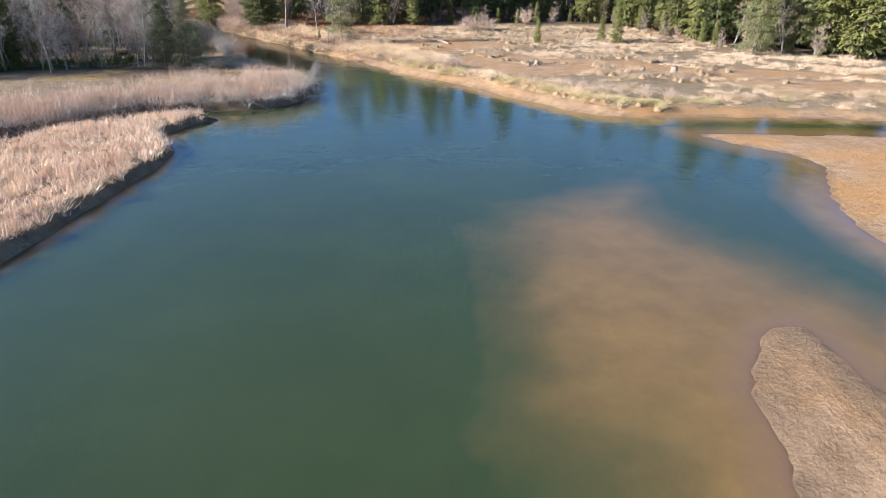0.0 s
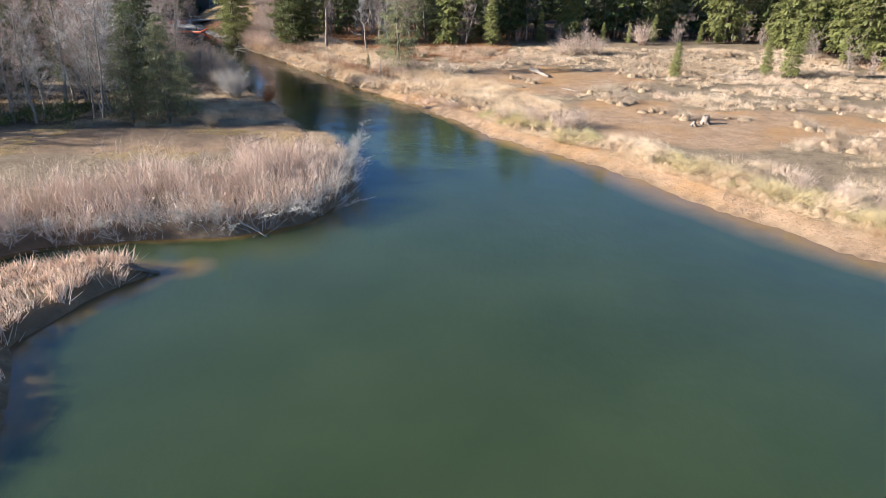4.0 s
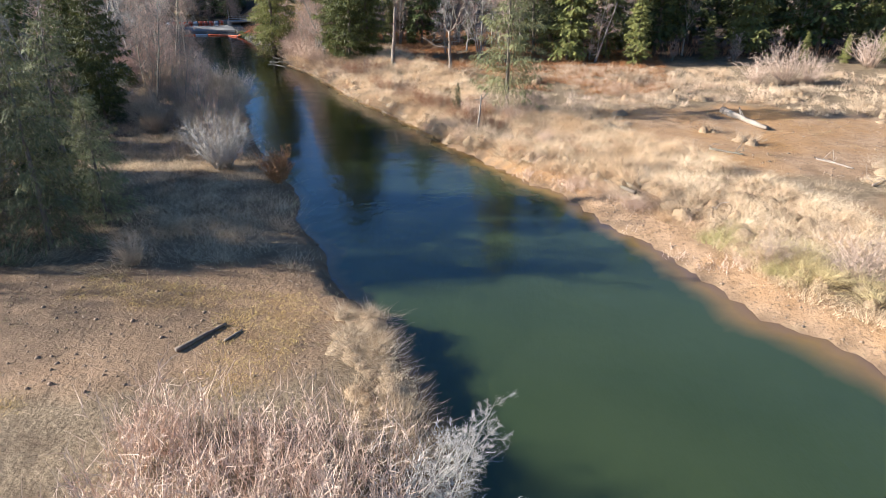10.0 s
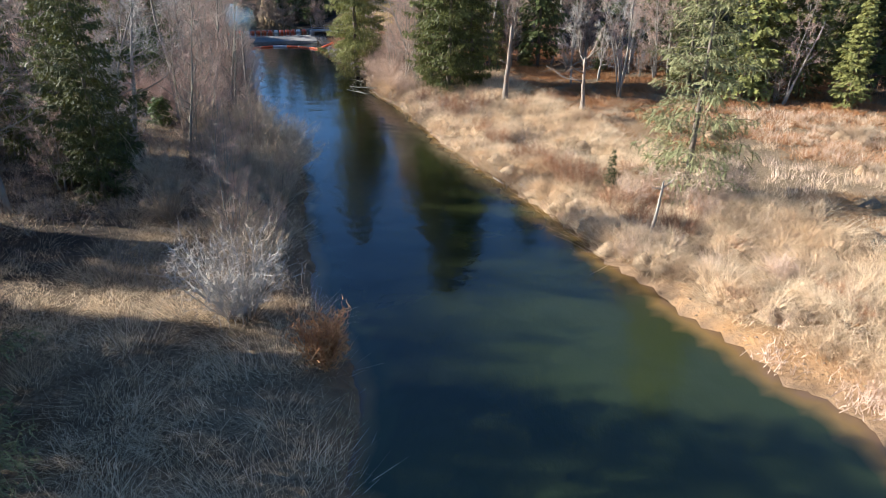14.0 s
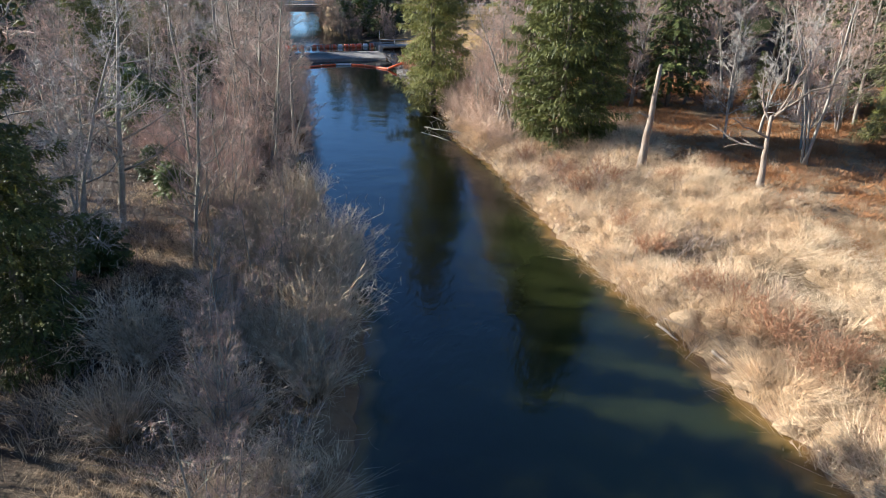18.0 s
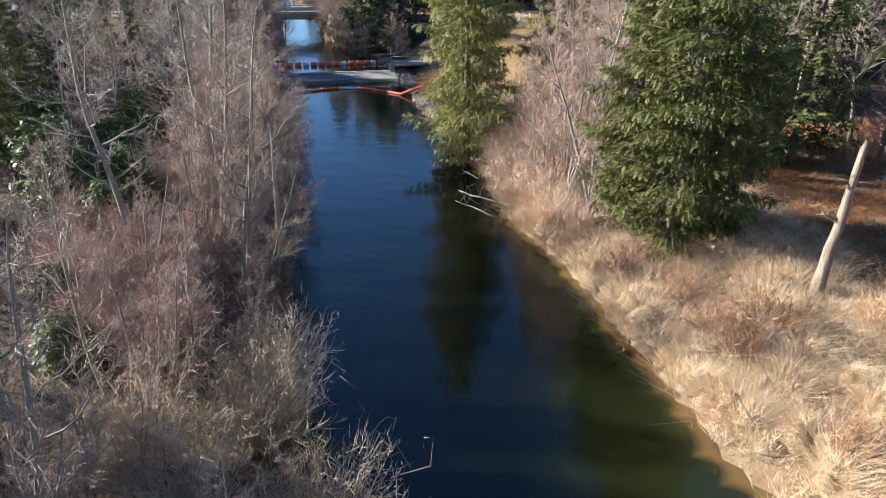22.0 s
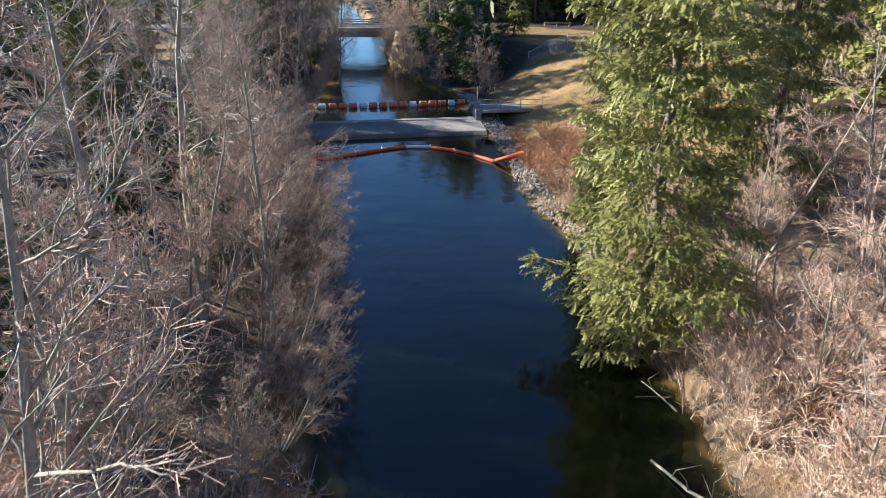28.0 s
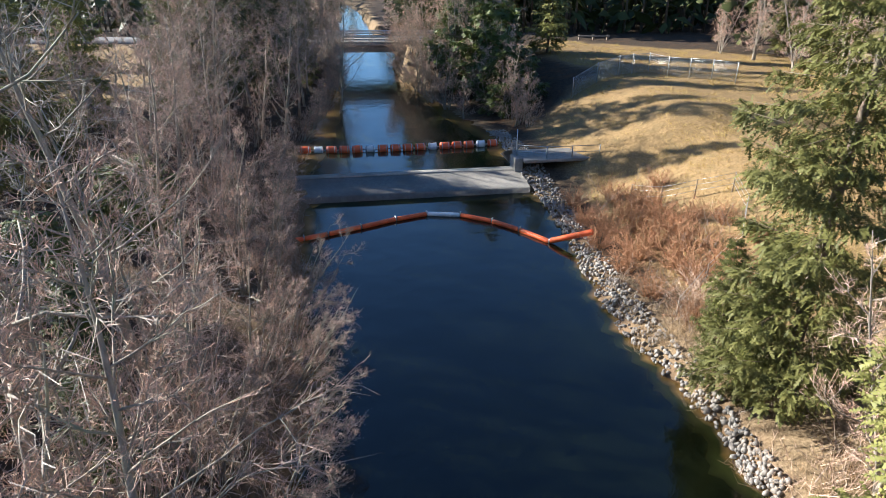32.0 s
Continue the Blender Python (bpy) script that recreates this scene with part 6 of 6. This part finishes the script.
def slope_rail():
    """Thin posts with two wires across the lower slope."""
    e = tagged(new("wire_fence"), "low wire fence with thin weathered posts on the russet slope", "fence")
    line = [(-74.2, 222.6), (-72.0, 221.6), (-69.9, 221.7), (-67.7, 221.8), (-66.6, 218.4), (-66.4, 214.8), (-67.6, 211.2), (-68.4, 207.8)]
    tops = []
    for x, y in line:
        z = floor_at(x, y)
        part("post", mesh_of("wire_post", *tube([(x, y, z - 0.2), (x + 0.02, y, z + 1.35)], [0.05, 0.04], 6), M_DEADWOOD, True), e)
        tops.append(np.array((x, y, z)))
    for p, q in zip(tops, tops[1:]):
        for h in (0.55, 0.95, 1.28):
            part("wire", mesh_of("fence_wire", *tube([p + (0, 0, h), (p + q) / 2 + (0, 0, h - 0.03), q + (0, 0, h)], [0.012] * 3, 4), M_STEEL), e)


slope_rail()


def road_barrier():
    e = thing("road_barrier", -94.1, 280.4, floor_at(-94.1, 280.4), "low wooden rail barrier beside the road", "barrier", turn=32)
    for x in (-2.2, 0, 2.2):
        part("post", mesh_of("barrier_post", *box(x - 0.14, -0.14, -0.3, x + 0.14, 0.14, 0.75, 0.02), M_DEADWOOD), e)
    part("rail", mesh_of("barrier_rail", *box(-2.5, -0.22, 0.42, 2.5, -0.14, 0.68, 0.02), M_LOG), e)


road_barrier()
for px, py, ph in ((-126.2, 228.7, 5.6), (-118.4, 228.6, 8.0)):
    pole = thing("wooden_pole", px, py, floor_at(px, py), "thin weathered wooden pole by the grassy lot", "pole")
    part("shaft", mesh_of("pole", *tube([(0, 0, -0.5), (0, 0, ph * 0.5), (0.03, 0, ph)], [0.13, 0.115, 0.09], 8), M_DEADWOOD, True), pole)
    part("cross_arm", mesh_of("cross_arm", *box(-0.45, -0.05, ph - 0.5, 0.45, 0.05, ph - 0.38, 0.01), M_DEADWOOD), pole)


# ---- dead wood ----
def snag_thing(name, x, y, h, r0, lean, mat, label, limbs=(), sides=9, seed=1):
    """A broken trunk, jagged at its top, with stubs of limbs as (height, azimuth, length, rise)."""
    r = np.random.default_rng(seed)
    z = floor_at(x, y)
    e = tagged(new(name), label, "dead tree")
    e.matrix_basis = pose(x, y, z)
    n = 9
    f = np.linspace(0, 1, n)
    path = np.column_stack([lean[0] * f + r.normal(scale=0.02, size=n), lean[1] * f + r.normal(scale=0.02, size=n), -0.3 + (h + 0.3) * f])
    v, t = tube(path, r0 * (1.0 - 0.5 * f) * (1 + 0.7 * np.exp(-9 * f)) * r.uniform(0.95, 1.05, n), sides)
    v[-sides:, 2] += r.uniform(-0.1, 0.45, sides) * h * 0.12
    part("trunk", mesh_of(name, v, t, mat, True), e)
    for u, az, ln, rise in limbs:
        b = np.array([np.interp(u, f, path[:, k]) for k in range(3)])
        p = bend_path(b, (math.cos(radians(az)), math.sin(radians(az)), rise), ln, 6, r, 0.16, 0.05)
        pieces = [tube(p, r0 * 0.42 * np.linspace(1, 0.25, 6), 6)]
        for k in range(2, 6):
            for _ in range(2):
                w = (p[k] - p[k - 1]) / np.linalg.norm(p[k] - p[k - 1]) + r.normal(scale=0.6, size=3)
                q = bend_path(p[k - 1], w, ln * r.uniform(0.15, 0.35), 4, r, 0.2, 0.05)
                pieces.append(tube(q, r0 * 0.16 * np.linspace(1, 0.2, 4), 4))
        part("limb", mesh_of("limb", *join(pieces), mat, True), e)
    return e


snag_thing("dead_snag", -35.1, 171.6, 7.2, 0.29, (0.35, 0.3), M_DEADWOOD, "tall pale broken snag without bark", ((0.55, 200, 1.0, 0.3),), seed=2)
snag_thing("forked_dead_tree", -27.2, 170.3, 4.6, 0.22, (-0.2, 0.2), M_DEADWOOD, "forked dead tree with bleached crooked limbs",
           ((0.95, 60, 4.2, 1.3), (0.98, 20, 4.8, 1.0), (0.6, 190, 4.0, -0.1), (0.75, 215, 3.4, 0.5), (0.97, 150, 3.2, 1.6)), seed=4)
snag_thing("broken_snag", -20.7, 142.2, 3.2, 0.11, (0.25, 0.1), M_BARK_PALE, "white broken birch snag on the bank", ((0.93, 30, 0.9, 0.3), (0.9, 200, 0.7, 0.4), (0.7, 60, 0.5, 0.8)), seed=6)
snag_thing("leaning_snag", -8.6, 176.8, 7.5, 0.13, (2.2, 0.6), M_BARK_PALE, "pale leaning dead trunk at the forest edge", ((0.55, 10, 2.0, 0.5), (0.7, 190, 1.5, 0.6)), seed=7)
snag_thing("thin_snag", 45.4, 183.4, 4.2, 0.13, (0.1, 0), M_DEADWOOD, "thin grey snag at the forest edge", seed=8)
snag_thing("thin_snag", 81.6, 129, 3.6, 0.16, (0.1, 0), M_DEADWOOD, "thin grey snag at the forest edge", seed=9)
snag_thing("broken_snag", -62.6, 168.2, 8.0, 0.16, (0.1, 0.2), M_BARK_PALE, "grey broken trunk among the alders", ((0.8, -30, 1.5, 0.6), (0.6, 150, 1.6, 0.5)), seed=10)
snag_thing("broken_snag", -66.5, 168.6, 6.0, 0.15, (-0.4, 0.2), M_BARK_PALE, "grey broken trunk among the alders", ((0.9, -60, 1.8, 0.9), (0.7, 100, 1.8, 0.5), (0.95, 20, 1.4, 1.0)), seed=11)


def stump(x, y, h, r0, label, seed):
    r = np.random.default_rng(seed)
    e = tagged(new("stump"), label, "stump")
    e.matrix_basis = pose(x, y, floor_at(x, y))
    v, t = tube([(0, 0, -0.2), (0, 0, 0.1), (0.02, 0, h * 0.5), (0, 0.02, h)], [r0 * 1.45, r0 * 1.15, r0, r0 * 0.9], 10)
    v[-10:, 2] += r.uniform(-0.18, 0.12, 10)
    part("bole", mesh_of("stump", v, t, M_DEADWOOD, True), e)
    for i in range(5):
        a = i * 1.26 + r.uniform(-0.3, 0.3)
        part("root", mesh_of("stump_root", *tube([(r0 * 0.8 * math.cos(a), r0 * 0.8 * math.sin(a), 0.22), (r0 * 1.6 * math.cos(a), r0 * 1.6 * math.sin(a), 0.06), (r0 * 2.4 * math.cos(a + 0.2), r0 * 2.4 * math.sin(a + 0.2), -0.08)], [0.1, 0.07, 0.03], 5), M_DEADWOOD, True), e)


stump(19.6, 117.1, 0.9, 0.42, "weathered pale stump on the mud flat", 1)
stump(17.9, 115.7, 0.6, 0.24, "small dark stump on the mud flat", 2)
stump(40.7, 107.6, 1.3, 0.6, "large dark root stump on the mud flat", 3)
stump(36.5, 110.5, 0.7, 0.3, "weathered stump on the mud flat", 4)


def log(a, b, r0, label, mat=None, seed=1, stubs=2, name="driftwood_log"):
    """A log lying on the ground from a to b, with broken stubs."""
    r = np.random.default_rng(seed)
    za, zb = max(floor_at(*a), -0.05), max(floor_at(*b), -0.05)
    p, q = np.array((*a, za + r0 * 0.75)), np.array((*b, zb + r0 * 0.6))
    mid = (p + q) / 2
    e = tagged(new(name), label, "log")
    e.matrix_basis = pose(*mid)
    n = 8
    f = np.linspace(0, 1, n)[:, None]
    path = p - mid + (q - p) * f + r.normal(scale=0.04 * np.linalg.norm(q - p) / 4, size=(n, 3)) * np.array([1, 1, 0.3])
    v, t = tube(path, r0 * np.linspace(1, 0.55, n) * r.uniform(0.88, 1.12, n), 9)
    part("trunk", mesh_of("log", v, t, mat or M_LOG, True), e)
    for _ in range(stubs):
        k = r.integers(1, n - 1)
        part("branch_stub", mesh_of("branch_stub", *tube([path[k], path[k] + r.normal(scale=0.35, size=3) + (0, 0, 0.25 + r0), path[k] + r.normal(scale=0.6, size=3) + (0, 0, 0.45 + r0)], [r0 * 0.35, r0 * 0.25, r0 * 0.1], 5), mat or M_LOG, True), e)


log((2.7, 153.2), (5.0, 146.4), 0.33, "long bleached log lying on the orange mud", seed=1)
log((-8.7, 130.6), (-7.9, 129.0), 0.13, "pale driftwood log in the dry grass", seed=2)
log((-4.7, 123.6), (-3.8, 125.6), 0.16, "dark driftwood on the mud bank", M_DEADWOOD, 3)
log((-10.9, 139.6), (-9.1, 143.7), 0.12, "thin dark stick leaning on the mud", M_BARK_DARK, 4)
log((10.0, 103.6), (11.4, 102.4), 0.12, "pale driftwood log on the bank", seed=5)
log((12.3, 101.8), (13.2, 99.8), 0.13, "bleached driftwood log on the bank", seed=6)
log((7.7, 131.6), (10.1, 133.8), 0.10, "forked grey driftwood on the mud", M_DEADWOOD, 7, 3)
log((6.2, 137.7), (7.9, 135.4), 0.11, "grey driftwood branch on the mud", seed=8, stubs=3)
log((-28.4, 104.7), (-27.4, 106.9), 0.10, "dark straight log on the mud flat", M_BARK_DARK, 9, 0)
log((-26.9, 105.7), (-26.6, 106.6), 0.06, "short pale stick on the mud flat", seed=10, stubs=0)
log((-8.6, 127.3), (-10.9, 130.3), 0.16, "dark sunken log half in the bank", M_BARK_DARK, 11)
log((-1.5, 139), (0.8, 137.6), 0.12, "dark rotten branch on the mud", M_BARK_DARK, 12, 4)
log((-52.4, 180.6), (-57.6, 183.7), 0.09, "fallen bare branch hanging into the river", M_BARK, 13, 6)
log((-53.4, 179.8), (-57.0, 181.7), 0.07, "thin fallen branch at the water's edge", M_BARK, 14, 5)
log((-57.2, 187.2), (-58.9, 188.6), 0.06, "curved pale branch over the water", M_BARK_PALE, 15, 2)
log((-27.2, 77.4), (-25.2, 78.1), 0.16, "dark waterlogged log at the tip of the reed island", M_BARK_DARK, 16, 0)
log((23.5, 84.2), (24.6, 83.4), 0.16, "dark driftwood on the muddy bank", M_BARK_DARK, 17, 4)
log((41, 104), (44.5, 105.2), 0.18, "pale driftwood log across the mud", seed=18)
log((30.5, 150.8), (33, 151.3), 0.15, "grey log in the dry grass", seed=19)
log((-65.3, 171.6), (-64.2, 172.5), 0.10, "dark root snag at the foot of the bank", M_BARK_DARK, 20, 5, "root_snag")
log((-68.3, 176.0), (-67.4, 176.8), 0.09, "dark root snag at the foot of the bank", M_BARK_DARK, 21, 5, "root_snag")
log((-61.1, 165.2), (-60.4, 165.8), 0.08, "dark root snag at the foot of the bank", M_BARK_DARK, 22, 4, "root_snag")
log((-31.9, 152.4), (-30.9, 151.3), 0.09, "pale driftwood caught on the bank", M_LOG, 23, 3)
log((-29.5, 150.2), (-28.6, 149.0), 0.08, "pale driftwood caught on the bank", M_LOG, 24, 3)
log((-22.5, 85.0), (-20.4, 84.2), 0.08, "bleached crooked branch in the brush", M_BARK_PALE, 25, 3)
log((-28.4, 90.0), (-24.4, 86.4), 0.10, "bleached crooked branch in the brush", M_BARK_PALE, 26, 4)


def litter_sticks():
    """Small sticks and clods strewn over the mud."""
    r = np.random.default_rng(88)
    n = 26000
    x, y = r.uniform(-50, 80, n), r.uniform(82, 165, n)
    z, mud, lit, lawn, wet_shade, dry = land(x, y)
    ok = dry & (mud > 0.5) & (z > 0.12) & (wobble(x, y, 3.5, 71) + r.uniform(-0.6, 0.6, n) > 0.0)
    x, y, z = x[ok], y[ok], z[ok]
    m = len(x)
    a = r.uniform(0, 6.28, m)
    ln = r.uniform(0.06, 0.34, m)
    b = np.stack([x, y, z + 0.015], 1)
    tip = b + np.stack([np.cos(a) * ln, np.sin(a) * ln, r.uniform(0, 0.14, m)], 1)
    tagged(new("strewn_sticks", mesh_of("strewn_sticks", *spikes(b, tip, r.uniform(0.010, 0.026, m)), M_DEADWOOD)), "small sticks and debris strewn over the mud", "debris", kind="stuff")


litter_sticks()


# ---- stones of the bank below the weir ----
def stone_mesh(seed):
    r = np.random.default_rng(seed)
    bm = bmesh.new()
    bmesh.ops.create_icosphere(bm, subdivisions=1, radius=0.5)
    for v in bm.verts:
        v.co = Vector(v.co) * r.uniform(0.72, 1.15)
        v.co.z *= 0.7
    me = bpy.data.meshes.new("stone")
    bm.to_mesh(me)
    bm.free()
    me.materials.append(M_ROCK)
    return me


def riprap():
    r = np.random.default_rng(99)
    kinds = [stone_mesh(200 + i) for i in range(5)]
    shore = np.array(RIGHT[24:] + [(-85.0, 228.2), (-88.4, 233.0), (-92.0, 237.0)], float)
    seg = np.concatenate([[0], np.cumsum(np.hypot(*np.diff(shore, axis=0).T))])
    e = thing("riprap", -74.0, 211.5, 0.0, "bank of loose grey riprap stones beside the water", "stones")
    vs, ts = [], []
    n = 2600
    q = r.uniform(2, seg[-1], n)
    off = r.uniform(-0.3, 1.0, n) * (0.7 + 1.1 * step(q, 4, 20))
    px, py = np.interp(q, seg, shore[:, 0]) + 0.8 * off, np.interp(q, seg, shore[:, 1]) + 0.6 * off
    pz = land(px, py)[0]
    size = r.uniform(0.13, 0.33, n)
    order = np.argsort(np.abs(py - 207))
    for k, i in enumerate(order):
        if pz[i] < -0.25:
            continue
        m = pose(px[i] + 74.0, py[i] - 211.5, pz[i] + 0.04, *r.uniform(0, 360, 3)) @ Matrix.Scale(size[i], 4)
        if k < 300:
            ob = new("stone", kinds[i % 5])
            ob.parent = e
            ob.matrix_basis = m
        else:
            me = kinds[i % 5]
            v = np.array([(m @ w.co)[:] for w in me.vertices])
            vs.append((v, np.array([p.vertices[:] for p in me.polygons])))
    tagged(part("stone_fill", mesh_of("far_stones", *join(vs), M_ROCK), e), kind="stuff")


riprap()


def clods():
    """Small lumps of earth on the mud and along the cut banks."""
    r = np.random.default_rng(91)
    n = 26000
    x, y = r.uniform(-48, 60, n), r.uniform(84, 170, n)
    z, mud, lit, lawn, wet_shade, dry = land(x, y)
    ok = dry & (mud > 0.4) & (z > 0.08) & (wobble(x, y, 4, 73) + r.uniform(-0.7, 0.7, n) > 0.1)
    x, y, z = x[ok], y[ok], z[ok]
    m = len(x)
    s = r.uniform(0.03, 0.12, m) * r.uniform(0.4, 1.2, m)
    o = np.array([(1, 0, 0), (0, 1, 0), (-1, 0, 0), (0, -1, 0), (0, 0, 0.8), (0, 0, -0.5)], float)
    v = np.stack([x, y, z], 1)[:, None] + o[None] * r.uniform(0.6, 1.4, (m, 6, 1)) * s[:, None, None]
    f = np.array([(0, 1, 4), (1, 2, 4), (2, 3, 4), (3, 0, 4), (1, 0, 5), (2, 1, 5), (3, 2, 5), (0, 3, 5)])
    t = (np.arange(m)[:, None, None] * 6 + f[None]).reshape(-1, 3)
    tagged(new("clods", mesh_of("clods", v.reshape(-1, 3), t, M_CLOD)), "lumps of dried mud on the flats", "debris", kind="stuff")


clods()
